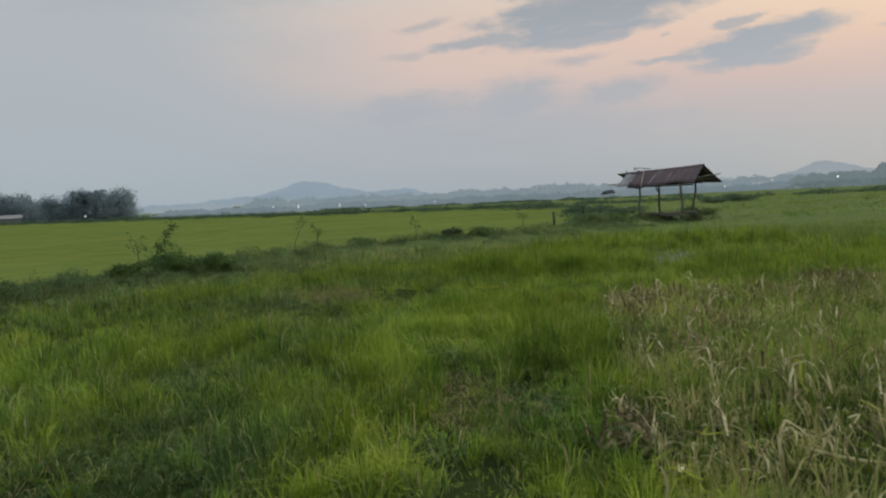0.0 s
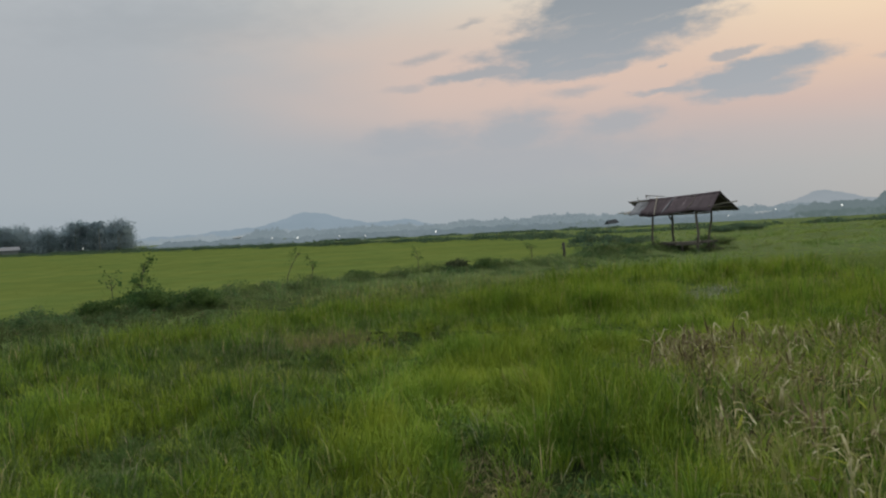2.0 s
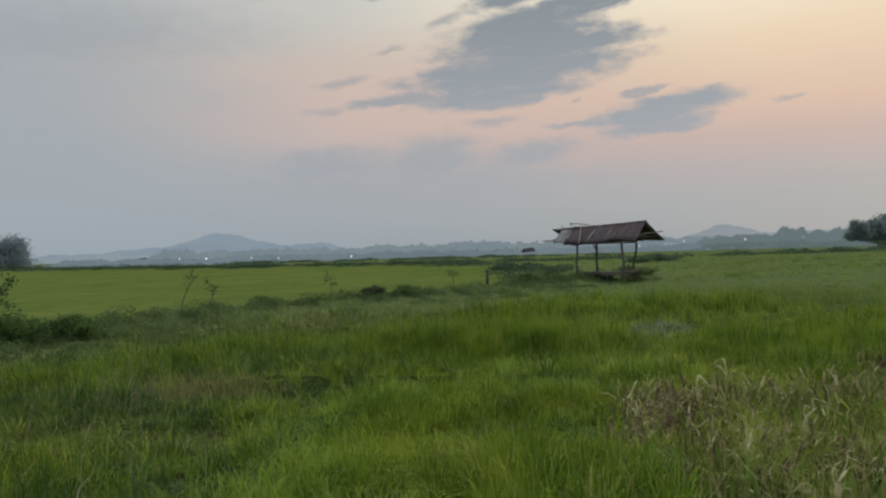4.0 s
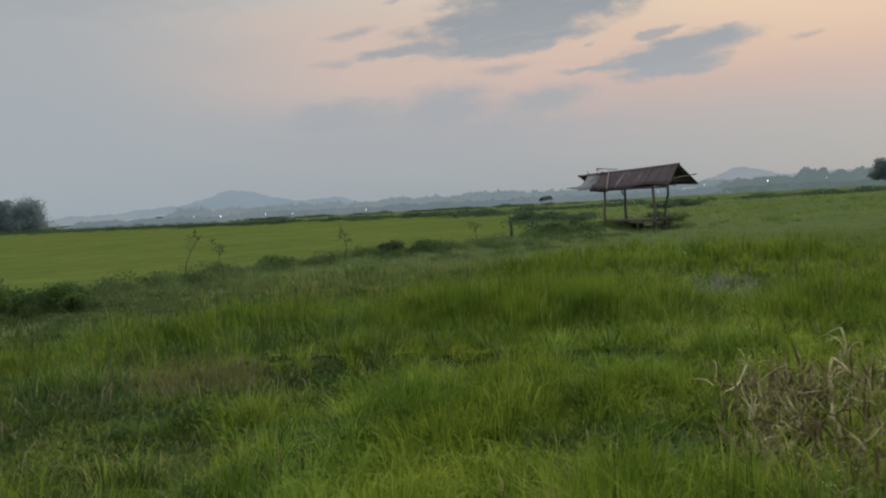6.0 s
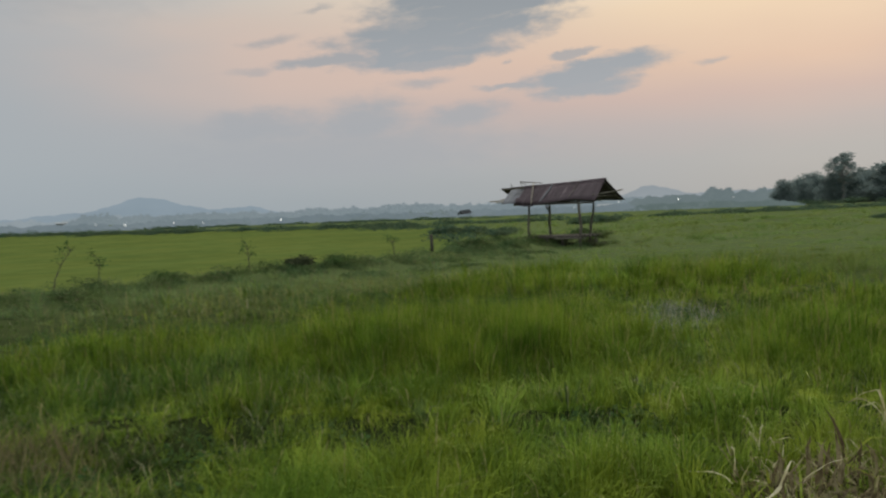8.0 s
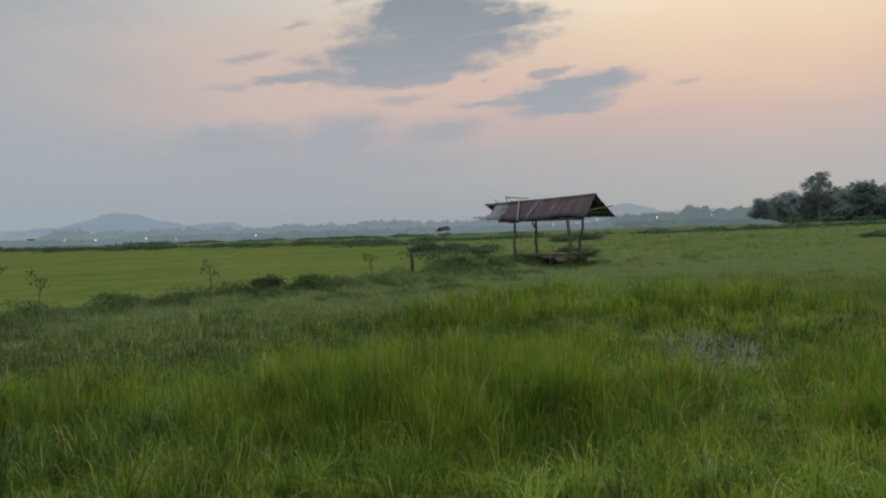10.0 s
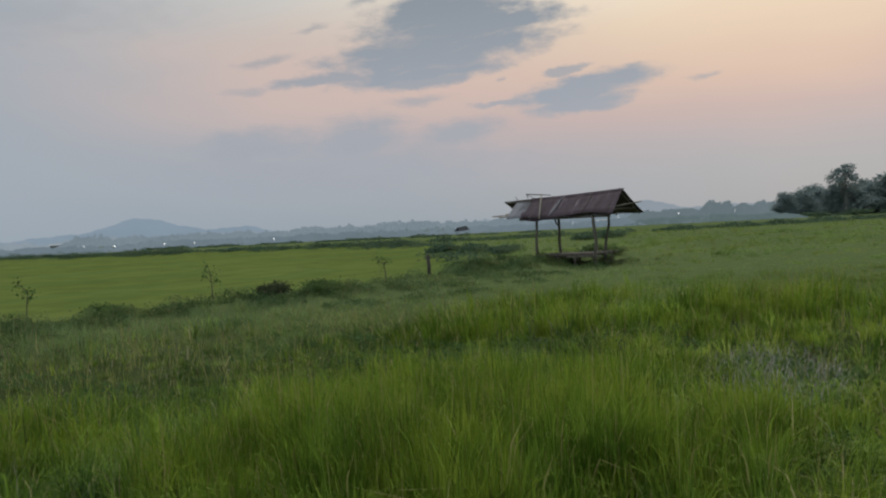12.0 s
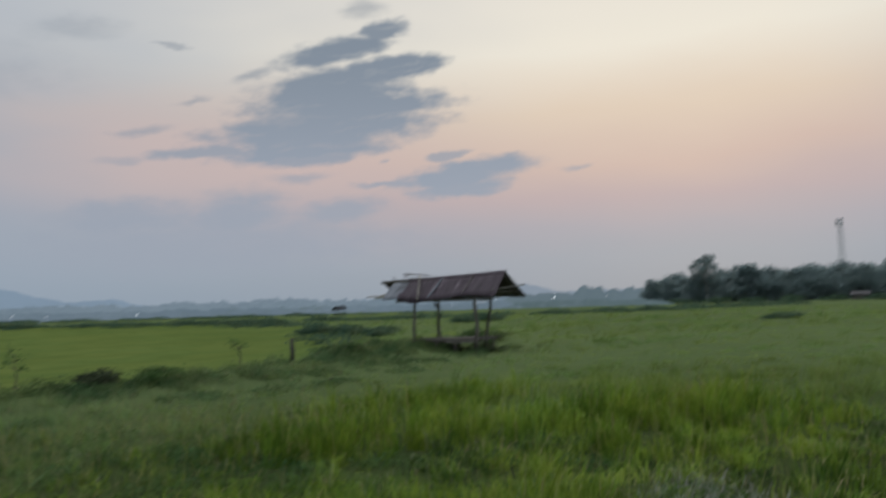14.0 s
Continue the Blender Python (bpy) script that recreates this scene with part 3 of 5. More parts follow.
def lay_grass():
    sets = [tufts(lambda d: 1900 * (3.6 / d) ** 1.8, 34, 0.058), tufts(lambda d: 500 * (3.6 / d) ** 1.8, 2, 0.1)]
    x, y, bend, own, share = (np.concatenate(v) for v in zip(*sets))
    d = walk_distance(x, y)
    bank, side = from_line(x, y, BANK)
    strip, _ = from_line(x, y, STRIP)
    tall, hollow, path, fresh, dry = tallness(x, y), amount(x, y, HOLLOWS), amount(x, y, PATHS), amount(x, y, FRESH), inside_dry(x, y)
    tall = tall * (1 - 0.85 * hollow)
    low = np.maximum(hollow, path)
    uneven, mound = rough_field(x, y, 1.3), np.clip(rough_field(x, y, 2.6, 4.0), -1, 1)
    n = len(x)
    # colour goes by patches of half a metre and more, and only a little by the single tuft
    meadow = np.clip((y - 13.2) * 0.6, 0, 1) * np.clip((4.0 - x) * 0.5, 0, 1)      # muted grass before the bank
    tone = 0.5 - 0.2 * meadow + 0.8 * (share - 0.5) + 0.2 * mound + 0.18 * rough_field(x, y, 0.9, 9.0) + 0.30 * fresh - 0.34 * hollow
    _, fside = from_line(x, y, FAR_BANK)
    rice = (side > 0) & (bank > 0.7) & (x < 26) & (y > 14) & (fside < 0)
    h = 0.20 * (1 + 0.30 * uneven + 0.62 * mound) * np.where(d > 14, 0.5 + 0.5 * own, own) + 0.08 * fresh
    h = np.clip(h, 0.06, 0.5) * (1 - 0.38 * hollow) * (1 - 0.7 * path) + 0.30 * tall * np.clip(0.85 + 0.35 * mound, 0.5, 1.2)
    h = h * np.where(d > 14, 1 + 0.45 * np.clip(rough_field(x * 0.3, y, 0.8, 2.0), -1, 1), 1.0)
    h = h * np.where(strip < 0.28, 0.36, np.where((strip < 1.0) & (y < 13.75 - 0.42 * x), 0.8, 1.0))
    h = np.where(rice, 0.24, h) * rng.uniform(0.55, 1.2, n)
    w = np.where(rice, 0.75, 1.0) * 0.0066 * (d / 3.6) ** 0.66 * np.clip(1.25 - d / 40, 0.7, 1) * rng.uniform(0.5, 1.5, n)
    lean = np.clip(rng.normal(0.55, 0.3, n) - 0.28 * tall + 0.35 * low, 0.03, 1.2)
    turn = bend + math.pi / 2 + rng.normal(0, 0.6, n)
    z = ground_z(x, y) - 0.01
    far = (d > 13 + 4 * rough_field(x, y, 0.4, 3.0)) & ~rice
    shade = np.clip((0.6 - x) * 0.8, 0, 1) * np.clip((15 - y) * 0.5, 0, 1)
    thin = rng.uniform(size=n) < np.where(path > 0.3, 0.35, (1 - 0.15 * hollow) * (1 - 0.34 * dry))
    is_tall = (tall > rng.uniform(0.1, 0.6, n)) & ~rice
    is_light = (tone - 0.12 * dry + 0.32 * (strip < 0.29) > 0.78) & ~rice & ~is_tall
    is_olive = (dry * rng.uniform(0.6, 1.4, n) > 0.5) & (rng.uniform(size=n) < 0.38) & ~rice & ~is_tall
    is_light &= ~is_olive
    is_dark = (tone - 0.22 * shade < 0.28) & ~rice & ~is_tall & ~is_light & ~is_olive
    is_bank = ~rice & (rng.uniform(size=n) < np.where(side > 0, np.clip(1.8 - bank, 0, 1), np.clip(1.25 - bank / 6.5, 0, 0.92)) * np.clip((20 - x) / 4, 0, 1)) & (y > 12)
    kinds = [
        ("far_meadow_grass", far & ~is_tall & ~is_bank, M_FAR, "smooth muted green grass of the far meadow"),
        ("tall_grass", is_tall & thin, M_TALL, "tall dense yellow-green grass in the meadow"),
        ("rice_plants", rice & (rng.uniform(size=n) < 0.33), M_RICE, "bright green young rice filling a flat paddy"),
        ("fresh_grass", is_light & thin & ~is_bank & ~far, M_LIGHT, "fresh light-green grass tufts in the meadow"),
        ("dark_grass", is_dark & thin & ~is_bank & ~far, M_DARK, "dark blue-green coarse grass in the meadow"),
        ("bank_grass", is_bank & ~is_tall & ~is_light & ~is_dark, M_BANK, "muted weedy grass on the field bank"),
        ("olive_grass", is_olive & thin, M_SEED, "olive and straw-coloured grass among dead maize"),
        ("meadow_grass", thin & ~is_olive & ~is_tall & ~rice & ~is_light & ~is_bank & ~is_dark & ~far, M_GRASS, "ankle-high green meadow grass"),
    ]
    for name, pick, mat, label in kinds:
        plain = name in ("far_meadow_grass", "rice_plants", "bank_grass")
        me = blade_mesh(name, x[pick], y[pick], z[pick], h[pick], w[pick], turn[pick], lean[pick], bend[pick], mat, plain)
        tagged(part(name, me), label, "grass", kind="stuff")


lay_grass()


def lay_canopy():
    """The closed, slightly uneven leaf cover of the rice, from which the blades rise."""
    gx, gy = np.arange(-150, 26.1, 0.8), np.arange(13, 200, 0.8)
    xx, yy = np.meshgrid(gx, gy)
    d, side = from_line(xx, yy, BANK)
    _, fside = from_line(xx, yy, FAR_BANK)
    zz = ground_z(xx, yy) + 0.13 + 0.012 * rough_field(xx, yy, 1.7) + rng.uniform(-0.012, 0.012, xx.shape)
    ok = (side > 0) & (d > 0.55) & (fside < 0) & (xx > -8 - 0.6 * yy)
    idx = np.arange(xx.size).reshape(xx.shape)
    keep = ok[:-1, :-1] & ok[1:, :-1] & ok[:-1, 1:] & ok[1:, 1:]
    quads = np.stack([idx[:-1, :-1][keep], idx[:-1, 1:][keep], idx[1:, 1:][keep], idx[1:, :-1][keep]], -1)
    me = mesh_of("rice_canopy", np.stack([xx, yy, zz], -1).reshape(-1, 3).tolist(), quads.tolist(), M_CANOPY, True)
    tagged(part("rice_canopy", me), "even bright green leaf cover of the rice paddy", "rice", kind="stuff")


lay_canopy()


def lay_broad_tufts():
    """Coarse tufts of broader blades that stand out of the near meadow, and dark hollows between them."""
    n = 5200
    cx, cy = rng.uniform(-3.6, 6.5, n), rng.uniform(2.6, 13.6, n)
    hot, hollow = amount(cx, cy, FRESH), np.maximum(amount(cx, cy, HOLLOWS), amount(cx, cy, PATHS))
    wave = rough_field(cx, cy, 1.9, 7.0)
    keep = rng.uniform(size=n) < np.clip(0.22 + 0.4 * wave + 0.6 * hot - 0.7 * hollow, 0.02, 1) * (1 - 0.35 * inside_dry(cx, cy))
    cx, cy, hot, wave = cx[keep], cy[keep], hot[keep], wave[keep]
    tone = rng.uniform(size=len(cx)) + 0.55 * hot + 0.25 * wave
    for name, pick, mat, label in (("fresh_coarse_tufts", tone > 0.72, M_LIGHT, "coarse tufts of fresh yellow-green grass"),
                                   ("coarse_tufts", (tone <= 0.72) & (tone > 0.3), M_GRASS, "coarse tufts of green meadow grass"),
                                   ("dark_coarse_tufts", tone <= 0.3, M_DARK, "coarse tufts of dark blue-green grass")):
        i = np.repeat(np.nonzero(pick)[0], 22)
        m = len(i)
        a, r = rng.uniform(0, 6.283, m), np.sqrt(rng.uniform(size=m)) * 0.06
        x, y = cx[i] + r * np.cos(a), cy[i] + r * np.sin(a)
        size = rng.uniform(0.75, 1.3, len(cx))[i]
        me = blade_mesh(name, x, y, ground_z(x, y) - 0.01, rng.uniform(0.16, 0.32, m) * size, rng.uniform(0.0055, 0.0105, m), a + 1.57 + rng.normal(0, 0.5, m),
                        np.clip(rng.normal(0.7, 0.3, m), 0.05, 1.3), a + rng.normal(0, 0.35, m), mat)
        tagged(part(name, me), label, "grass", kind="stuff")


lay_broad_tufts()


def lay_patch(name, cx, cy, rx, ry, count, h, w, lean, mat, label, turn_by=0.0):
    r, a = np.sqrt(rng.uniform(size=count)), rng.uniform(0, 6.283, count)
    c, s = math.cos(radians(turn_by)), math.sin(radians(turn_by))
    u, v = r * np.cos(a) * rx, r * np.sin(a) * ry
    x, y = cx + u * c - v * s, cy + u * s + v * c
    me = blade_mesh(name, x, y, ground_z(x, y), h * rng.uniform(0.4, 1.3, count), w * rng.uniform(0.6, 1.4, count), rng.uniform(0, 6.28, count),
                    np.clip(rng.normal(lean, 0.3, count), 0.05, 1.6), rng.uniform(0, 6.28, count), mat)
    tagged(part(name, me), label, "grass", kind="stuff")


def lay_outskirts():
    """Thinner grass to the sides of and behind the walk."""
    n = 110000
    x, y = rng.uniform(-16, 22, n), rng.uniform(-8, 22, n)
    keep = (y < 1.0) | (x < -1.3 - 0.46 * y) | (x > np.maximum(0.78 * y + 1.5, 4.0 + 1.75 * (y - 12)))
    bank, side = from_line(x, y, BANK)
    keep &= (side < 0) | (bank < 0.6)
    x, y = x[keep], y[keep]
    n = len(x)
    me = blade_mesh("outer_grass", x, y, ground_z(x, y) - 0.01, rng.uniform(0.12, 0.36, n), rng.uniform(0.02, 0.05, n), rng.uniform(0, 6.28, n),
                    np.clip(rng.normal(0.65, 0.3, n), 0.05, 1.2), rng.uniform(0, 6.28, n), M_GRASS, True)
    tagged(part("outer_grass", me), "ankle-high green meadow grass", "grass", kind="stuff")


lay_outskirts()
lay_patch("grey_dead_grass", 7.05, 16.15, 1.2, 0.6, 520, 0.25, 0.007, 0.75, M_GREY, "silvery grey dead grass lying in the meadow", 48)
lay_patch("reddish_dry_grass", -0.45, 12.9, 0.55, 0.6, 420, 0.34, 0.006, 0.7, M_RUSTY, "reddish brown dry grass tuft in the meadow")
lay_patch("trodden_straw", 0.8, 6.1, 0.38, 1.0, 800, 0.11, 0.007, 1.2, M_RUSTY, "trodden brown straw on the footpath")
lay_patch("straggling_dry_stems", -0.6, 12.5, 1.3, 0.7, 260, 0.5, 0.005, 0.8, M_RUSTY, "long pale dry grass stems standing above the meadow")
lay_patch("reddish_dry_stems", -1.4, 8.6, 1.9, 3.4, 520, 0.17, 0.005, 0.9, M_RUSTY, "thin reddish dry stems strewn through the meadow")
lay_patch("pale_seed_stems", 3.0, 22.5, 4.0, 2.6, 260, 0.38, 0.006, 0.6, M_RUSTY, "pinkish dry seed stems among the bank grass", 25)
for place in HOLLOWS[:11]:
    lay_patch("matted_dry_grass", place[0], place[1], place[2] * 0.9, place[3] * 0.9, int(520 * place[2] * place[3]) + 60, 0.12, 0.006, 1.25, M_SEED, "matted pale dry grass lying among low weeds", place[4])
lay_patch("silvery_dry_blades", 1.7, 5.4, 0.45, 0.8, 160, 0.14, 0.005, 1.3, M_GREY, "flattened silvery dry grass at the edge of the footpath")
lay_patch("tan_seed_stems", 3.2, 16.6, 3.0, 1.8, 2600, 0.54, 0.0040, 0.35, M_TALL, "feathery tan seed stems rising from the tall grass", -15)
lay_patch("tan_seed_stems", 8.8, 16.0, 2.6, 3.4, 700, 0.40, 0.0045, 0.4, M_SEED, "feathery tan seed stems rising from the meadow", 20)
lay_patch("tan_seed_stems", 2.6, 21.5, 4.2, 2.4, 900, 0.34, 0.006, 0.45, M_SEED, "feathery tan seed stems rising from the meadow", 20)


# ------------------------------------------------------------------ weeds, bushes and saplings
def at_ground(x, y):
    return float(ground_z(x, y))


def weed_clumps(name, spots, leaves, leaf, mat, label):
    """Low broad-leaved weeds; spots: x, y, radius, height."""
    out = []
    for x, y, r, h in spots:
        n = max(8, int(leaves * r * r / 0.12))
        a, q = rng.uniform(0, 6.283, n), np.sqrt(rng.uniform(size=n)) * r
        px, py = x + q * np.cos(a), y + q * np.sin(a)
        top = h * (1 - 0.75 * (q / r) ** 2) * rng.uniform(0.05, 1.0, n) ** 0.8
        out.append(np.stack([px, py, ground_z(px, py) + top], 1))
    c = np.concatenate(out)
    me = leaf_mesh(name, c, leaf * rng.uniform(0.6, 1.5, len(c)), mat, rng, 0.2)
    tagged(part(name, me), label, "weeds", kind="stuff")


def along(line, t):
    lens = [math.dist(a, b) for a, b in zip(line, line[1:])]
    t *= sum(lens)
    for (a, b), ln in zip(zip(line, line[1:]), lens):
        if t <= ln:
            return a[0] + (b[0] - a[0]) * t / ln, a[1] + (b[1] - a[1]) * t / ln
        t -= ln
    return line[-1]


spots = []
for i in range(330):
    x, y = along(BANK[2:11], rng.uniform(0, 1))
    off = abs(rng.normal(0, 1.0)) if i % 2 else 3.4 * rng.uniform() ** 1.7
    off = off if i % 2 or rough_field(x, y - off, 1.2, 6.0) > -0.1 else 0.3
    spots.append((x + rng.normal(0, 0.4) + 0.35 * off, y + rng.normal(0, 0.35) - 0.85 * off * (i % 2 == 0) + 0.3 * rng.normal() * (i % 2),
                  rng.uniform(0.18, 0.5), rng.uniform(0.12, 0.40) * (1.0 if off < 1.2 else 0.65)))
weed_clumps("bank_weeds", spots, 230, 0.026, M_WEED, "dark broad-leaved weeds overgrowing the field bank")
spots = []
for i in range(620):
    x, y = along(FAR_BANK[1:], rng.uniform(0, 1) ** 0.85)
    if y < 66 and i % 6 < 5:
        continue
    big = 1.5 if y > 70 else 1.0
    spots.append((x + rng.normal(0, 0.7), y + rng.normal(0, 0.35), rng.uniform(0.4, 1.1) * big, rng.uniform(0.18, 0.5) * big * (1.5 if i % 17 == 0 else 1.0)))
weed_clumps("far_bank_weeds", spots, 15, 0.085, M_SCRUB, "dark weeds and scrub along the far paddy bank")
spots = []
for line, count in (([(-120, 262), (-60, 236), (-20, 186), (30, 150), (60, 128)], 120), ([(22, 96), (40, 88), (70, 84), (105, 92)], 60), ([(-150, 262), (-96, 250), (-66, 240)], 60)):
    for i in range(count):
        x, y = along(line, rng.uniform(0, 1))
        spots.append((x + rng.normal(0, 1.5), y + rng.normal(0, 1.0), rng.uniform(1.0, 2.6), rng.uniform(0.2, 0.7)))
weed_clumps("field_edge_scrub", spots, 7, 0.16, M_SCRUB, "low dark scrub along the edges of far fields")
spots = []
for cx, cy, rx, ry, turn, strength in HOLLOWS:
    for i in range(int(10 + 26 * rx * ry)):
        a, r = rng.uniform(0, 6.283), math.sqrt(rng.uniform())
        u, v = rx * r * math.cos(a), ry * r * math.sin(a)
        c, s = math.cos(radians(turn)), math.sin(radians(turn))
        spots.append((cx + u * c - v * s, cy + u * s + v * c, rng.uniform(0.07, 0.2), rng.uniform(0.06, 0.19)))
for i in range(170):
    x, y = rng.uniform(-3, 8), rng.uniform(15.5, 24)
    if rough_field(x, y, 1.1, 8.0) > 0.15 and tallness(np.array([x]), np.array([y]))[0] < 0.3 and y < 24 + 0.5 * x:
        spots.append((x, y, rng.uniform(0.15, 0.45), rng.uniform(0.10, 0.24)))
weed_clumps("low_weeds", spots, 120, 0.026, M_BUSH, "low blue-green weeds between the grass tufts")


M_DRYBUSH = plant("withered_bush_leaves", rgb(0.042, 0.056, 0.032), rgb(0.062, 0.080, 0.044), rgb(0.092, 0.108, 0.062), patch=1.2, tint=(1.0, 0.97, 0.95, 1.0))


def bush(x, y, r, h, leaves, leaf, label, mat=None, seed=0):
    g = np.random.RandomState(seed + int(100 * r))
    thing = tagged(new("bush"), label, "bush")
    thing.location = (x, y, at_ground(x, y))
    stems = []
    tips = []
    for i in range(9):
        a, out = g.uniform(0, 6.28), g.uniform(0.2, 0.9) * r
        top = g.uniform(0.55, 1.0) * h * (1.1 - 0.5 * out / r)
        tip = (out * math.cos(a), out * math.sin(a), top)
        stems.append(tube([(0.04 * math.cos(a), 0.04 * math.sin(a), -0.04), (tip[0] * 0.45, tip[1] * 0.45, top * 0.55), tip], [0.014, 0.009, 0.004], 5))
        tips.append(tip)
    part("stems", mesh_of("stems", *joined(stems), M_TRUNK), thing, "thin brown woody stems")
    cs = []
    for tip in tips * 3:
        c = np.array(tip) * g.uniform(0.5, 1.05)
        n = leaves // 27
        cs.append(c + g.normal(size=(n, 3)) * (r * 0.2, r * 0.2, h * 0.13))
    c = np.concatenate(cs)
    c[:, 2] = np.abs(c[:, 2])
    part("leaves", leaf_mesh("leaves", c, leaf * g.uniform(0.6, 1.4, len(c)), mat or M_BUSH, g), thing)
    return thing


bush(-4.6, 20.3, 0.85, 0.58, 4200, 0.036, "dense dark green bush growing on the bank", seed=1)
bush(-3.75, 20.9, 0.6, 0.46, 2600, 0.036, "low dark green bush growing on the bank", seed=2)
bush(-5.6, 19.6, 0.5, 0.4, 1800, 0.036, "low dark green bush growing on the bank", seed=3)
bush(3.8, 28.6, 0.6, 0.36, 2400, 0.034, "low dark withered bush on the field bank", M_DRYBUSH, seed=4)
bush(4.9, 29.2, 0.6, 0.32, 1800, 0.034, "low dark bush on the field bank", seed=5)
bush(0.2, 27.1, 0.6, 0.30, 1800, 0.034, "low weedy bush on the field bank", seed=6)
for i, (x, y, r, h) in enumerate([(9.9, 32.9, 0.6, 0.45), (10.9, 33.4, 0.7, 0.4), (12.0, 34.4, 0.6, 0.4), (10.3, 32.2, 0.5, 0.5),
                                  (15.6, 41.0, 0.7, 0.4), (17.4, 37.2, 0.7, 0.55), (18.4, 37.9, 0.6, 0.4)]):
    bush(x, y, r * 1.2, h * 0.75, 2200, 0.042, "overgrown weedy bush beside the field hut", M_WEED, seed=10 + i)
for i, (x, y, r, h) in enumerate([(45.6, 46.5, 1.1, 0.6), (44.4, 46.3, 0.9, 0.35), (35.5, 68, 1.6, 0.9), (33.2, 67, 1.4, 0.7), (37.6, 69.5, 1.4, 0.7),
                                  (15.0, 49.6, 1.0, 0.75), (16.4, 49.0, 1.1, 0.7), (18.5, 51.0, 1.2, 0.65), (20.3, 53.6, 1.1, 0.6)]):
    bush(x, y, r, h * 0.8, 2000, 0.075, "dark scrub clump standing in the open field", M_SCRUB, seed=30 + i)


def sapling(x, y, h, lean, heading, leaves, label, seed):
    g = np.random.RandomState(seed)
    thing = tagged(new("sapling"), label, "sapling")
    thing.location = (x, y, at_ground(x, y))
    fx, fy = lean * math.cos(heading), lean * math.sin(heading)
    line = [(fx * h * t * t, fy * h * t * t, h * t) for t in (0, 0.35, 0.7, 1.0)]
    twigs, cs = [tube(line, [0.018, 0.014, 0.01, 0.005], 6)], []
    for i in range(7):
        t, a = g.uniform(0.45, 1.0), g.uniform(0, 6.28)
        base = Vector((fx * h * t * t, fy * h * t * t, h * t))
        tip = base + Vector((math.cos(a), math.sin(a), 0.8)) * g.uniform(0.1, 0.24)
        twigs.append(tube([base, tip], [0.007, 0.003], 4))
        cs.append(np.array(tip) + g.normal(size=(max(2, leaves // 3), 3)) * 0.06)
    part("stem", mesh_of("stem", *joined(twigs), M_TRUNK), thing, "thin crooked brown stem")
    if leaves:
        c = np.concatenate(cs)
        part("leaves", leaf_mesh("leaves", c, 0.036 * g.uniform(0.6, 1.4, len(c)), M_BUSH, g), thing)


sapling(-4.9, 20.3, 1.05, 0.1, 0.3, 150, "young leafy sapling rising out of a bush", 1)
sapling(-5.45, 20.0, 0.85, 0.08, 2.0, 30, "thin bare sapling on the bank", 2)
sapling(-1.95, 25.3, 0.95, 0.45, 0.4, 24, "leaning thin sapling on the field bank", 3)
sapling(-1.3, 27.6, 0.9, 0.1, 1.0, 34, "thin young sapling on the field bank", 4)
sapling(2.35, 28.4, 0.8, 0.1, 2.0, 34, "thin young sapling on the field bank", 5)
sapling(7.0, 30.8, 0.55, 0.1, 2.0, 30, "thin young sapling on the field bank", 6)

# ------------------------------------------------------------------ dead maize
def maize_leaf(g, length, width):
    """A dry curled leaf as a bent strip with a fold along its rib."""
    verts, faces, n = [], [], 7
    kink = g.randint(2, 12)
    curl, twist = g.uniform(-0.6, 2.2), g.uniform(-3.2, 3.2)
    p, ang, way = Vector((0, 0, 0)), radians(g.uniform(35, 85)), 0.0
    for i in range(n + 1):
        t = i / n
        wd = width * (0.6 + 1.2 * t if t < 0.3 else 1.0 - 0.95 * ((t - 0.3) / 0.7) ** 1.5) * 0.5
        across = Vector((math.sin(twist * t) * 0.6, math.cos(twist * t), 0.5 * math.sin(twist * t)))
        verts += [tuple(p - across * wd + Vector((0, 0, wd * 0.35))), tuple(p), tuple(p + across * wd + Vector((0, 0, wd * 0.35)))]
        p = p + Vector((math.cos(ang) * math.cos(way), math.cos(ang) * math.sin(way), math.sin(ang))) * (length / n)
        ang -= curl / n * (0.4 + 1.3 * t) + g.normal(0, 0.2) + (g.uniform(0.9, 2.0) if i == kink else 0.0)
        way += g.normal(0, 0.3)
    for i in range(n):
        a = i * 3
        faces += [(a, a + 1, a + 4, a + 3), (a + 1, a + 2, a + 5, a + 4)]
    return verts, faces


def turned(piece, m):
    return [tuple(m @ Vector(v)) for v in piece[0]], piece[1]


def maize_plant(seed, h, fallen):
    g = np.random.RandomState(seed)
    thing = tagged(new("dead_maize_plant"), "dead dry maize plant with curled straw-coloured leaves in the grass", "maize plant", "dead maize beside the footpath")
    tilt = Matrix.Rotation(radians(78 if fallen else g.uniform(5, 35)), 4, "Y")
    line = [tilt @ Vector((0.02 * math.sin(3 * t), 0.02 * math.cos(2 * t), h * t)) for t in (0, 0.3, 0.65, 1.0)]
    part("stalk", mesh_of("stalk", *tube(line, [0.014, 0.013, 0.011, 0.006], 7), M_STRAW), thing, "dry broken maize stalk")
    for i in range(8):
        t = 0.1 + 0.9 * i / 7
        leaf = maize_leaf(g, g.uniform(0.12, 0.30), g.uniform(0.009, 0.022))
        m = Matrix.Translation(tilt @ Vector((0, 0, h * t))) @ Matrix.Rotation(g.uniform(0, 6.28), 4, "Z")
        part("leaf", mesh_of("leaf", *turned(leaf, m), M_STRAW), thing)
    return thing


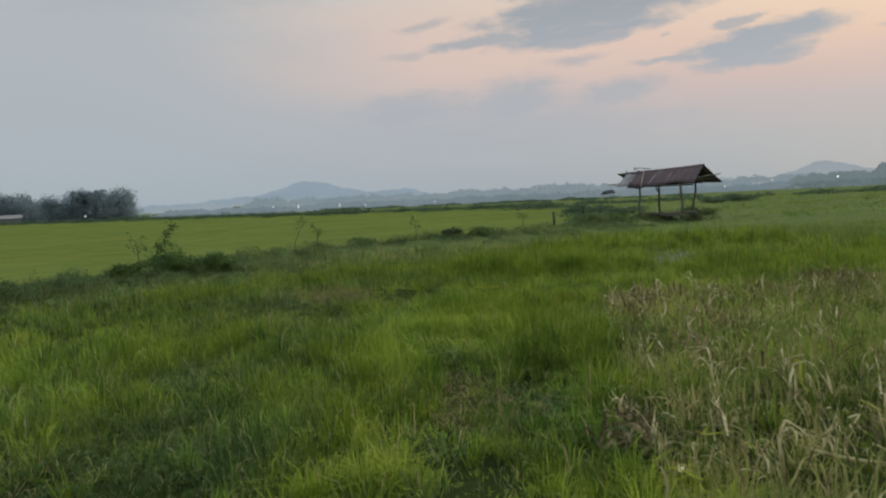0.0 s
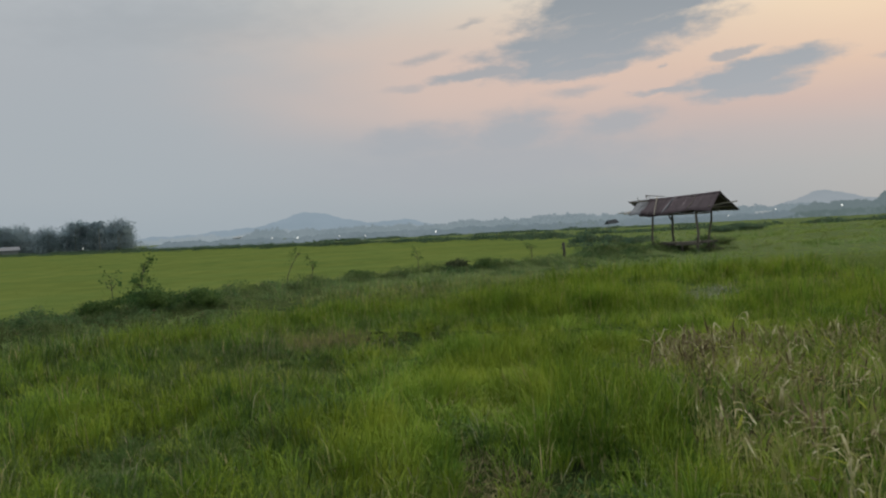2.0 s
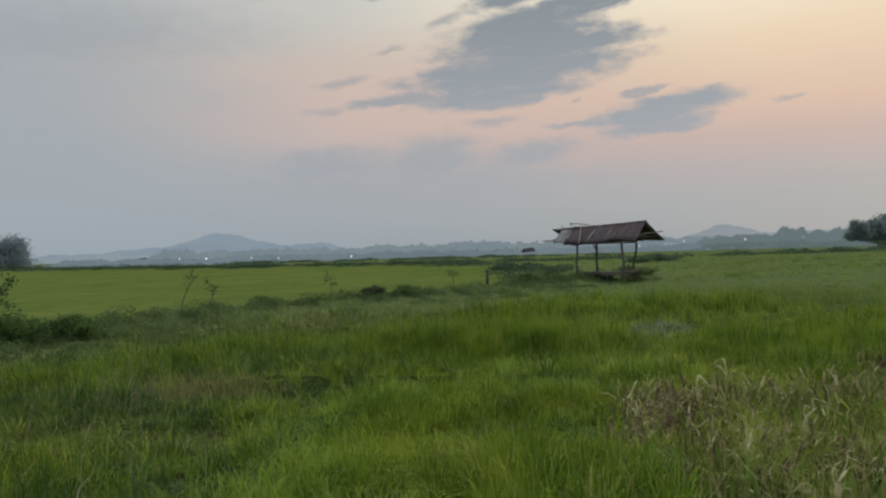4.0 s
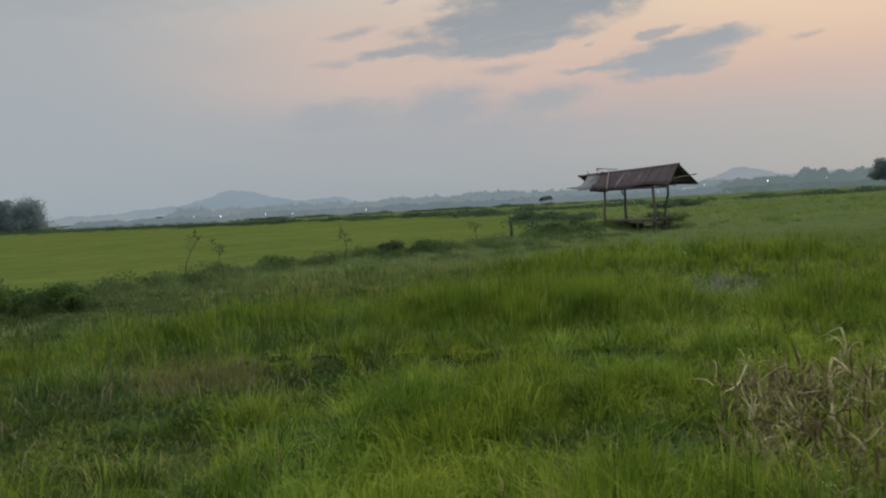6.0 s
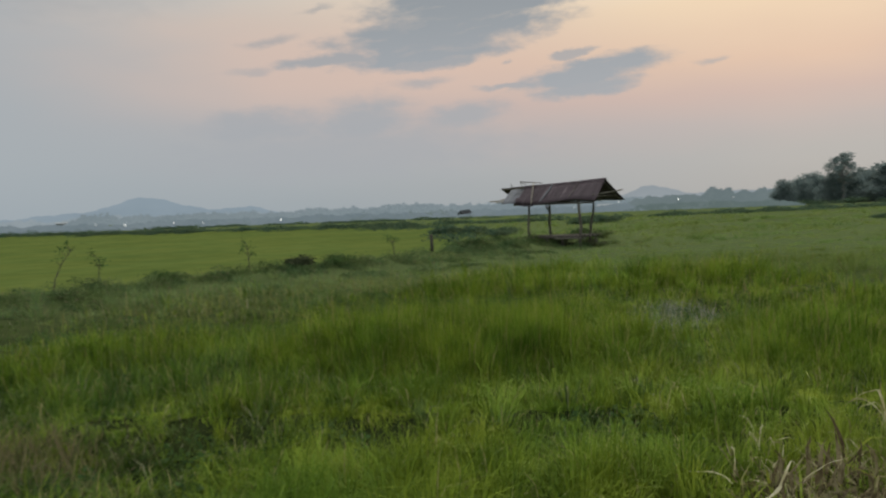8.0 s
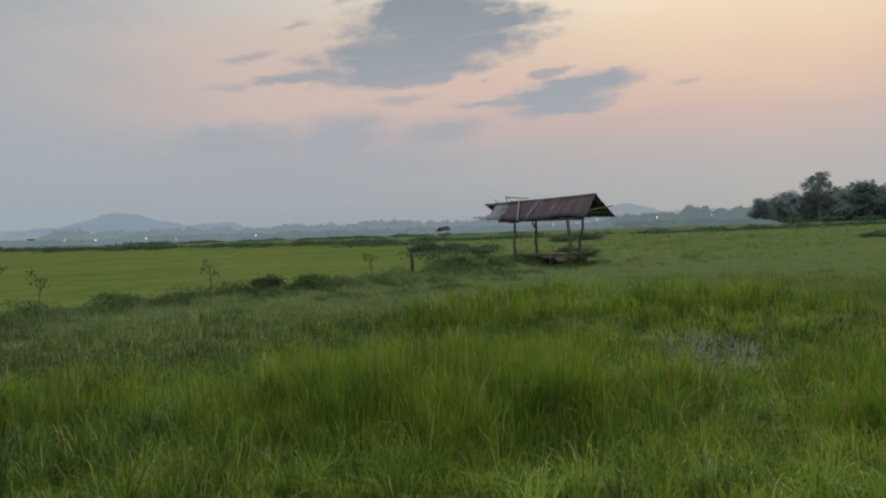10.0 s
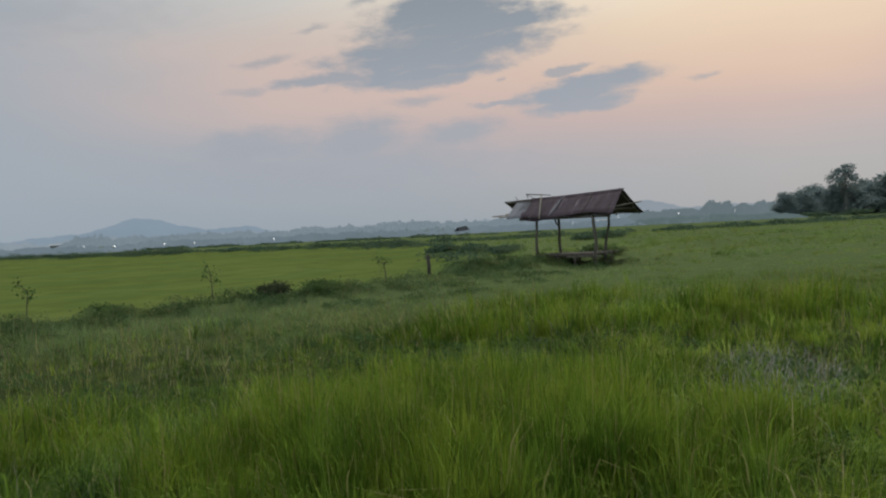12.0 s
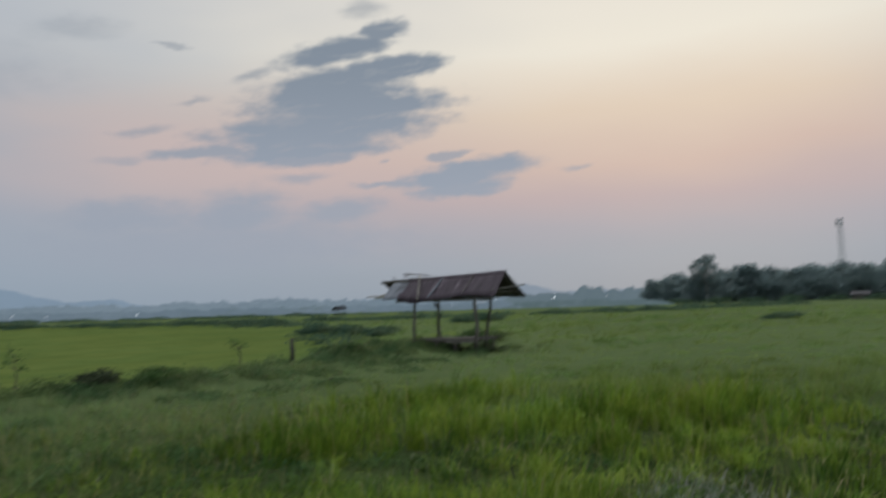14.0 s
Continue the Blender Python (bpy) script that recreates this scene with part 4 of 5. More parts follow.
masters = [maize_plant(3, 0.18, False), maize_plant(5, 0.26, False), maize_plant(8, 0.14, False), maize_plant(11, 0.5, True), maize_plant(14, 0.4, True), maize_plant(17, 0.22, False)]
MAIZE = [(1.9, 4.4), (2.2, 3.9), (2.6, 4.2), (3.0, 3.8), (2.3, 4.9), (1.75, 5.0), (3.4, 4.6), (2.7, 5.5), (3.7, 4.2), (2.0, 3.4), (2.05, 5.3), (2.35, 4.6), (2.9, 5.0), (3.4, 5.6), (2.6, 6.0), (3.1, 6.5), (3.9, 6.2), (4.5, 6.9), (2.55, 7.1), (3.3, 7.4), (4.0, 7.6), (4.9, 7.9), (5.4, 7.2),
         (2.9, 8.3), (3.6, 8.5), (4.4, 8.8), (5.3, 8.8), (6.2, 8.4), (3.15, 9.4), (3.5, 9.7), (3.8, 9.5), (4.1, 9.9), (3.4, 10.1), (4.5, 10.1), (5.0, 9.7), (5.6, 10.0), (6.1, 9.8),
         (6.7, 10.3), (5.3, 10.6), (4.0, 10.7), (6.6, 9.3), (7.2, 9.6), (7.4, 10.4), (4.9, 10.9), (3.7, 10.5), (6.0, 10.7), (7.9, 10.0), (3.2, 4.2), (3.9, 4.9), (4.6, 5.7), (5.9, 7.8), (6.9, 8.6)]
for i, (x, y) in enumerate(MAIZE):
    src = masters[i % len(masters)]
    x, y = x + rng.normal(0, 0.08), y + rng.normal(0, 0.08)
    m = pose(x, y, at_ground(x, y) + (0.03 if i % 6 in (3, 4) else 0.0), 0, 0, rng.uniform(0, 360)) @ Matrix.Scale(rng.uniform(0.75, 1.15), 4)
    if i < len(masters):
        src.matrix_basis = m
    else:
        copy_thing(src, m)


def maize_litter(n, name, mat, pile, seed, label):
    pieces = []
    g = np.random.RandomState(seed)
    while len(pieces) < n:
        x, y = g.uniform(1.2, 8.0), g.uniform(3.2, 11.0)
        heap = sum(s * math.exp(-((x - cx) / rx) ** 2 - ((y - cy) / ry) ** 2) for cx, cy, rx, ry, s in HEAPS)
        if g.uniform() > inside_dry(x, y) * ((0.16 + heap) if pile else 0.35 + 0.65 * heap):
            continue
        size = g.uniform() ** 1.6
        leaf = maize_leaf(g, 0.08 + 0.24 * size, 0.006 + 0.019 * size)
        steep = g.uniform(-75, -15) if pile and g.uniform() < 0.45 else g.uniform(-10, 80)
        m = Matrix.Translation((x, y, at_ground(x, y) + g.uniform(0.02, 0.24))) @ Matrix.Rotation(g.uniform(0, 6.28), 4, "Z") @ Matrix.Rotation(radians(steep), 4, "Y")
        pieces.append(turned(leaf, m))
    tagged(part(name, mesh_of(name, *joined(pieces), mat)), label, "leaf litter", kind="stuff")


HEAPS = [(3.5, 8.4, 0.8, 0.8, 0.8), (3.9, 10.1, 0.7, 0.65, 1.0), (7.2, 10.6, 0.8, 0.5, 0.7), (5.6, 9.9, 1.2, 0.7, 0.5), (3.3, 9.2, 0.4, 0.5, 0.5), (1.9, 4.5, 0.4, 0.4, 0.45), (2.9, 7.0, 0.9, 0.7, 0.35)]
maize_litter(1900, "maize_litter", M_STRAW, False, 77, "dry straw-coloured maize leaves scattered in the grass")
maize_litter(1700, "brown_maize_heap", M_BROWN, True, 78, "heap of brown withered maize leaves in the grass")


def lay_broad_blades(count, name, mat, label, seed, edge):
    """Broad upright blades that grow through the dead maize."""
    g = np.random.RandomState(seed)
    cx, cy = g.uniform(1.6, 9.0, count * 6), g.uniform(3.0, 11.2, count * 6)
    want = inside_dry(cx, cy) * np.where(edge, np.exp(-((cy - 10.7) / 0.35) ** 2), 0.5 + 0.5 * rough_field(cx, cy, 1.8, 3.0))
    keep = g.uniform(size=len(cx)) < want
    cx, cy = cx[keep][:count], cy[keep][:count]
    i = np.repeat(np.arange(len(cx)), 6)
    m = len(i)
    a = g.uniform(0, 6.283, m)
    x, y = cx[i] + 0.03 * np.cos(a), cy[i] + 0.03 * np.sin(a)
    size = g.uniform(0.7, 1.25, len(cx))[i]
    me = blade_mesh(name, x, y, ground_z(x, y) - 0.01, g.uniform(0.18, 0.36, m) * size, g.uniform(0.006, 0.015, m), a + 1.57 + g.normal(0, 0.5, m),
                    np.clip(g.normal(0.6, 0.3, m), 0.05, 1.3), a + g.normal(0, 0.35, m), mat)
    tagged(part(name, me), label, "grass", kind="stuff")




def maize_heap(cx, cy, rx, ry, count, seed, mat=M_BROWN, label="heap of dark brown withered maize leaves and stalks"):
    """Withered leaves and stalks standing and lying in one heap."""
    g = np.random.RandomState(seed)
    pieces = []
    for i in range(count):
        a, r = g.uniform(0, 6.283), math.sqrt(g.uniform())
        x, y = cx + rx * r * math.cos(a), cy + ry * r * math.sin(a)
        leaf = maize_leaf(g, g.uniform(0.12, 0.36), g.uniform(0.016, 0.046))
        m = Matrix.Translation((x, y, at_ground(x, y) + g.uniform(0.0, 0.2) * (1 - r * r))) @ Matrix.Rotation(g.uniform(0, 6.28), 4, "Z") @ Matrix.Rotation(radians(g.uniform(-35, 60)), 4, "Y")
        pieces.append(turned(leaf, m))
    tagged(part("withered_maize_heap", mesh_of("withered_maize_heap", *joined(pieces), mat)), label, "leaf litter", kind="stuff")


maize_heap(3.95, 10.3, 0.45, 0.5, 150, 31)
maize_heap(5.2, 10.3, 0.9, 0.3, 120, 36)
maize_heap(5.3, 10.1, 1.1, 0.35, 80, 37, M_STRAW, "pale dry maize leaves lying at the edge of the patch")
maize_heap(3.4, 9.2, 0.5, 0.5, 110, 34)
maize_heap(3.6, 8.3, 0.8, 0.7, 190, 35)
maize_heap(7.1, 10.6, 0.7, 0.4, 160, 32)
maize_heap(1.75, 4.75, 0.3, 0.3, 70, 33)


lay_broad_blades(90, "broad_fresh_blades", M_LIGHT, "broad yellow-green blades growing through dead maize", 5, True)
lay_broad_blades(1100, "broad_olive_blades", M_SEED, "broad olive and straw blades growing through dead maize", 6, False)
lay_broad_blades(300, "broad_green_blades", M_GRASS, "broad green blades growing through dead maize", 9, False)

# ------------------------------------------------------------------ field hut
HUT = (13.66, 35.10)           # foot of the post at the open left front corner
HUT_TURN = -60.0              # degrees of the ridge from +x


def build_hut():
    hut = tagged(new("field_hut"), "old open field hut with rusty corrugated iron roof and low bench", "hut")
    hut.matrix_basis = pose(HUT[0], HUT[1], -0.2, 0, 0, HUT_TURN)
    g = np.random.RandomState(4)
    base = 0.2                      # local z of world zero

    def crooked(a, b, r0, r1, bow=0.03):
        a, b = Vector(a), Vector(b)
        line = [a.lerp(b, t) + Vector((g.normal() * bow, g.normal() * bow, 0)) * math.sin(math.pi * t) for t in (0, 0.25, 0.5, 0.75, 1)]
        return tube(line, [r0 + (r1 - r0) * t for t in (0, 0.25, 0.5, 0.75, 1)], 8)

    ridge_q, near_q, far_q = 0.62, -0.16, 2.05
    s0, s1 = -1.83, 3.12
    def ridge_z(s): return base + 2.26 + 0.12 * (s - s0) / (s1 - s0) - 0.03 * math.sin(math.pi * (s - s0) / (s1 - s0))
    def near_z(s): return base + 1.60 - 0.05 * math.sin(2.2 * s)
    def far_z(s): return base + 1.57

    for (sb, qb), (st, qt), top, r in (((0, 0), (0.02, 0.02), near_z(0), 0.05), ((0.0, 1.5), (-0.02, 1.5), base + 1.72, 0.055),
                                       ((2.34, 0.0), (2.30, 0.0), near_z(2.3), 0.06), ((1.82, 1.5), (2.06, 1.5), base + 1.74, 0.05)):
        part("post", mesh_of("post", *crooked((sb, qb, -0.15), (st, qt, top), r * 1.1, r * 0.85), M_POST, True), hut)
    # forked brace on the far left post
    part("brace", mesh_of("brace", *crooked((-0.02, 1.48, base + 1.25), (-0.30, 1.45, base + 1.7), 0.035, 0.025), M_POST, True), hut)
    # beams, rafters and ridge pole
    part("ridge_pole", mesh_of("ridge_pole", *crooked((s0 + 0.1, ridge_q, ridge_z(s0) - 0.07), (s1 - 0.1, ridge_q, ridge_z(s1) - 0.07), 0.035, 0.035), M_POST, True), hut)
    part("eave_beam", mesh_of("eave_beam", *crooked((-0.7, 0.0, near_z(0) - 0.06), (s1 - 0.15, 0.0, near_z(s1) - 0.06), 0.04, 0.035), M_POST, True), hut)
    part("eave_beam", mesh_of("eave_beam", *crooked((-0.9, 1.55, base + 1.72), (s1 - 0.1, 1.55, base + 1.74), 0.04, 0.035), M_POST, True), hut)
    for s in (0.02, 1.05, 2.1, s1 - 0.12):
        part("rafter", mesh_of("rafter", *crooked((s, near_q + 0.06, near_z(s) - 0.03), (s, ridge_q, ridge_z(s) - 0.06), 0.025, 0.025, 0.01), M_POST, True), hut)
        part("rafter", mesh_of("rafter", *crooked((s, far_q - 0.06, far_z(s) - 0.03), (s, ridge_q, ridge_z(s) - 0.06), 0.025, 0.025, 0.01), M_POST, True), hut)
    part("tie_beam", mesh_of("tie_beam", *crooked((s1 - 0.16, -0.02, base + 1.78), (s1 + 0.02, 1.85, base + 1.95), 0.028, 0.024, 0.01), M_BOARD, True), hut, "pale pole sticking out of the gable")
    part("tie_beam", mesh_of("tie_beam", *crooked((s1 - 0.3, 0.0, base + 1.72), (s1 - 0.25, 1.6, base + 1.74), 0.03, 0.028, 0.01), M_POST, True), hut)

    def sheet(sa, sb, top, bottom, mat, label, slip=0.0, lift=0.0, rows=4):
        """One corrugated sheet from the ridge (q, z of s) down to the eave; slip: metres lower; top and bottom are functions."""
        cols = int((sb - sa) / 0.019)
        verts, faces = [], []
        for i in range(cols + 1):
            s = sa + (sb - sa) * i / cols
            tq, tz = top(s)
            bq, bz = bottom(s)
            for j in range(rows + 1):
                t = j / rows
                sag = -0.012 * math.sin(math.pi * t) + 0.010 * math.sin(5 * s + 3 * t)
                q, z = tq + (bq - tq) * t, tz + (bz - tz) * t
                slope = Vector((bq - tq, bz - tz)).normalized()
                q, z = q + slope.x * slip, z + slope.y * slip
                verts.append((s, q, z + lift + 0.013 * math.sin(2 * math.pi * s / 0.076) + sag))
        for i in range(cols):
            for j in range(rows):
                a = i * (rows + 1) + j
                faces.append((a, a + 1, a + rows + 2, a + rows + 1))
        ob = part("roof_sheet", mesh_of("roof_sheet", verts, faces, mat, True), hut, label)
        solid = ob.modifiers.new("thickness", "SOLIDIFY")
        solid.thickness = 0.005
        return ob

    near_top, near_low = (lambda s: (ridge_q - 0.01, ridge_z(s))), (lambda s: (near_q, near_z(s)))
    far_top, far_low = (lambda s: (ridge_q + 0.01, ridge_z(s))), (lambda s: (far_q, far_z(s)))
    edges = [-0.5, 0.1, 0.74, 1.36, 1.96, 2.55, s1]
    for i, (a, b) in enumerate(zip(edges, edges[1:])):
        sheet(a, b + (0.07 if b < s1 else 0), near_top, near_low, M_RUST, "", slip=g.uniform(-0.01, 0.05), lift=0.004 * (i % 2))
    far_edges = [s0, -1.1, -0.4, 0.3, 1.0, 1.7, 2.35, s1]
    for i, (a, b) in enumerate(zip(far_edges, far_edges[1:])):
        sheet(a, b + (0.07 if b < s1 else 0), far_top, far_low, M_RUST, "", slip=g.uniform(0, 0.03), lift=0.004 * (i % 2))
    # grey sheets hanging at the broken left end, and one rusty sheet slipped down
    sheet(-1.22, -0.42, lambda s: (ridge_q - 0.05, ridge_z(s) - 0.08), lambda s: (near_q + 0.02, near_z(s) - 0.02), M_GALV, "dull grey corrugated iron sheet", slip=0.02)
    sheet(-0.62, 0.42, lambda s: (0.05, near_z(s) + 0.16), lambda s: (near_q - 0.02, near_z(s) - 0.06 - 0.1 * math.sin(3 * max(0, s + 0.62))), M_RUST, "slipped rusty corrugated iron sheet", lift=0.012)
    # ridge cap
    cap = []
    n = 24
    for i in range(n + 1):
        s = -0.6 + (s1 + 0.02 + 0.6) * i / n
        cap += [(s, ridge_q - 0.07, ridge_z(s) - 0.04), (s, ridge_q, ridge_z(s) + 0.028), (s, ridge_q + 0.09, ridge_z(s) - 0.02)]
    faces = [q for i in range(n) for q in ((i * 3, i * 3 + 1, i * 3 + 4, i * 3 + 3), (i * 3 + 1, i * 3 + 2, i * 3 + 5, i * 3 + 4))]
    ob = part("ridge_cap", mesh_of("ridge_cap", cap, faces, M_RUST), hut, "rusty folded metal ridge cap")
    ob.modifiers.new("thickness", "SOLIDIFY").thickness = 0.004
    # pale pole laid down the roof, and pale battens
    part("roof_pole", mesh_of("roof_pole", *crooked((-0.16, ridge_q + 0.03, ridge_z(0) + 0.12), (0.36, near_q - 0.16, near_z(0) - 0.05), 0.026, 0.022, 0.0), M_BAMBOO, True), hut, "pale bamboo pole tied over the roof")
    for sa, sb, wide_, mat_ in ((0.80, 0.60, 0.055, M_GALV), (2.0, 1.93, 0.012, M_BOARD)):
        verts = []
        for i in range(9):
            t = i / 8
            s_ = sa + (sb - sa) * t ** 1.6
            q, z = ridge_q - 0.05 + (near_q + 0.04 - ridge_q + 0.05) * t, ridge_z(s_) + (near_z(s_) - ridge_z(s_)) * (0.06 + 0.9 * t) + 0.035
            w = wide_ * (0.6 + 0.6 * math.sin(math.pi * t))
            verts += [(s_ - w, q, z - 0.012), (s_ - w * 0.2, q, z + 0.012), (s_ + w * 0.5, q, z - 0.010)]
        faces = [f for i in range(8) for f in ((i * 3, i * 3 + 1, i * 3 + 4, i * 3 + 3), (i * 3 + 1, i * 3 + 2, i * 3 + 5, i * 3 + 4))]
        ob = part("sheet_edge", mesh_of("sheet_edge", verts, faces, mat_, True), hut, "curled pale grey edge of a roof sheet")
        ob.modifiers.new("thickness", "SOLIDIFY").thickness = 0.004
    # loose sticks above the ridge and poles past the left end
    for a, b, r in (((-0.75, 0.62, ridge_z(-0.7) + 0.20), (0.35, 0.5, ridge_z(0.35) + 0.08), 0.02), ((-0.7, 0.62, ridge_z(-0.7) - 0.02), (-0.78, 0.6, ridge_z(-0.7) + 0.24), 0.016),
                    ((-0.72, 0.6, ridge_z(-0.7) + 0.17), (-0.35, 0.5, ridge_z(-0.3) + 0.02), 0.014), ((-1.15, 0.6, ridge_z(-1.2) - 0.02), (-1.25, 0.58, ridge_z(-1.2) + 0.14), 0.018)):
        part("roof_stick", mesh_of("roof_stick", *crooked(a, b, r, r * 0.8, 0.0), M_POST, True), hut)
    for q, dz, out in ((0.15, 0.10, -2.05), (0.35, 0.05, -1.9), (0.6, 0.16, -1.75)):
        part("purlin", mesh_of("purlin", *crooked((out, q, base + 1.62 + dz), (0.1, q, base + 1.66 + dz), 0.022, 0.025, 0.01), M_BAMBOO, True), hut, "pale bamboo pole jutting from the broken end")
    # bench: bearers, slats and short legs
    deck = base + 0.25
    for q in (0.05, 0.75, 1.42):
        part("bearer", mesh_of("bearer", *crooked((-0.12, q, deck - 0.05), (2.3, q, deck - 0.03), 0.035, 0.03, 0.0), M_POST, True), hut)
    for i in range(10):
        if i in (3, 7):
            continue
        q = 0.0 + i * 0.155
        x0, x1 = (-0.15 + g.uniform(-0.15, 0.12), 2.3 + g.uniform(-0.25, 0.3)) if i not in (1, 5) else (0.55, 2.5)
        v, f = box(x0, x1, q, q + g.uniform(0.08, 0.13), deck - 0.005, deck + 0.028)
        tilt, skew = g.uniform(-0.022, 0.022), g.uniform(-0.02, 0.02)
        v = [(p, r + skew * p, z + tilt * (p - 1.1)) for p, r, z in v]
        part("bench_board", mesh_of("bench_board", v, f, M_BOARD if i % 3 else M_POST), hut)
    for s_, q_, r_, h_ in ((0.4, 0.75, 0.45, 0.16), (1.0, 0.6, 0.5, 0.16), (1.7, 0.5, 0.5, 0.16), (1.5, 1.9, 0.5, 0.24), (2.5, 0.6, 0.5, 0.2)):
        spot = hut.matrix_basis @ Vector((s_, q_, 0))
        bush(spot.x, spot.y, r_, h_, 900, 0.04, "dark weeds growing under the hut bench", M_DRYBUSH, seed=90 + int(s_ * 10))
    part("bench_board", mesh_of("bench_board", *box(1.3, 2.6, -0.19, -0.06, deck - 0.08, deck - 0.045), M_BOARD), hut, "pale loose board at the bench edge")
    for s, q in ((0.8, 0.06), (1.5, 0.06), (2.24, 0.1), (0.8, 1.4), (2.2, 1.35)):
        part("leg", mesh_of("leg", *crooked((s, q, -0.12), (s, q, deck - 0.05), 0.04, 0.035, 0.0), M_POST, True), hut)
    return hut


build_hut()


def fence_post(x, y, h):
    thing = tagged(new("post_stump"), "dark weathered wooden post standing on the bank", "post")
    thing.location = (x, y, at_ground(x, y) - 0.08)
    part("post", mesh_of("post", *tube([(0, 0, 0), (0.015, 0, h * 0.5), (0.0, 0.02, h)], [0.06, 0.055, 0.045], 8), M_DARKWOOD, True), thing)


fence_post(8.46, 31.5, 0.72)

# ------------------------------------------------------------------ trees
def tree(seed, h, wide, leaves, leaf, clumps=16, trunk=0.15, spread=0.9, flat=0.8, puff=1.0, mat=None):
    """A tree whose crown is many leafy clumps at the ends of its limbs, with an uneven outline."""
    g = np.random.RandomState(seed)
    thing = tagged(new("tree"), "broad leafy green tree at the edge of the fields", "tree", "trees at the edge of the fields")
    pieces = [tube([(0, 0, -0.2), (0.1, 0.05, h * 0.3), (0.0, 0.1, h * 0.66)], [0.032 * h, 0.022 * h, 0.010 * h], 7)]
    low, cs = h * trunk, []
    for i in range(clumps):
        t = (i + 0.5) / clumps
        a = i * 2.4 + g.uniform(-0.5, 0.5)
        z = low + (h - low) * (0.12 + 0.72 * t + g.uniform(-0.06, 0.06))
        out = wide * spread * math.sqrt(max(0.05, 1 - (2 * t - 0.75) ** 2 * 0.72)) * g.uniform(0.25, 0.8)
        c = np.array((out * math.cos(a), out * math.sin(a), z))
        r = wide * g.uniform(0.36, 0.56) * (1.1 - 0.3 * t) * puff
        d = g.normal(size=(leaves // clumps, 3))
        d /= np.linalg.norm(d, axis=1)[:, None]
        d *= (g.uniform(0.0, 1.0, len(d)) ** 0.4 * (1 + 0.25 * np.sin(5 * d[:, 0] + 4 * d[:, 1] + i)))[:, None]
        cs.append(c + d * (r, r, r * flat))
        start = Vector((0, 0.05, min(h * 0.6, low + 0.55 * (z - low))))
        pieces.append(tube([start, (start + Vector(c)) * 0.5 + Vector((0, 0, -0.05 * h)), c], [0.011 * h, 0.008 * h, 0.003 * h], 5))
    part("trunk", mesh_of("trunk", *joined(pieces), M_GREYBARK), thing, "grey trunk and limbs")
    c = np.concatenate(cs)
    c[:, 2] = np.maximum(c[:, 2], 0.05)
    part("crown", leaf_mesh("crown", c, leaf * g.uniform(0.6, 1.4, len(c)), mat or M_HAZY_ROW, g, longer=1.4), thing)
    return thing


def palm(seed, h):
    """A coconut palm: a slim bowed trunk and a head of drooping fronds."""
    g = np.random.RandomState(seed)
    thing = tagged(new("palm_tree"), "tall palm rising out of the hazy grove", "palm tree")
    line = [(0.05 * h * t * t, 0, h * t) for t in (-0.02, 0.3, 0.6, 0.85)]
    part("trunk", mesh_of("trunk", *tube(line, [0.022 * h, 0.017 * h, 0.014 * h, 0.012 * h], 7), M_GREYBARK, True), thing)
    top = Vector(line[-1])
    for i in range(24):
        a, rise = i * 2.4 + g.uniform(-0.3, 0.3), g.uniform(-0.35, 1.1)
        verts, faces, p = [], [], top.copy()
        for j in range(7):
            t = j / 6
            wd = 0.05 * h * math.sin(math.pi * (0.12 + 0.85 * t))
            side = Vector((-math.sin(a), math.cos(a), 0)) * wd
            verts += [tuple(p - side - Vector((0, 0, wd * 0.8))), tuple(p), tuple(p + side - Vector((0, 0, wd * 0.8)))]
            ang = rise - 2.0 * t
            p = p + Vector((math.cos(a) * math.cos(ang), math.sin(a) * math.cos(ang), math.sin(ang))) * (0.30 * h / 6)
        for j in range(6):
            b = j * 3
            faces += [(b, b + 1, b + 4, b + 3), (b + 1, b + 2, b + 5, b + 4)]
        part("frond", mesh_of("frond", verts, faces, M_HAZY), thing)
    return thing


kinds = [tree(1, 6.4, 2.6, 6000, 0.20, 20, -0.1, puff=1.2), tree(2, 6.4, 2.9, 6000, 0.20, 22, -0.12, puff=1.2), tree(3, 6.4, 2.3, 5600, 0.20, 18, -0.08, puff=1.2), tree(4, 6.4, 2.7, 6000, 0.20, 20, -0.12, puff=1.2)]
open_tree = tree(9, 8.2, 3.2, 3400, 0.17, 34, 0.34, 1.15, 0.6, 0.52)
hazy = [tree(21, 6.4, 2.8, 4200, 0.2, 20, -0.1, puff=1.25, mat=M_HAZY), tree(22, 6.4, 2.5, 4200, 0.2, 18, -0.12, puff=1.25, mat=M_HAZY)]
used = set()


def plant_tree(i, az, dist, h, eye=(2.5, 11.5), src=None, wide=1.0):
    src = src or kinds[i % 4]
    x, y = eye[0] + dist * math.sin(radians(az)), eye[1] + dist * math.cos(radians(az))
    size = h / (8.2 if src is open_tree else 6.4)
    m = pose(x, y, at_ground(x, y), 0, 0, (i * 77) % 360) @ Matrix.Diagonal((size * wide, size * wide, size, 1))
    if src in used:
        copy_thing(src, m)
    else:
        used.add(src)
        src.matrix_basis = m


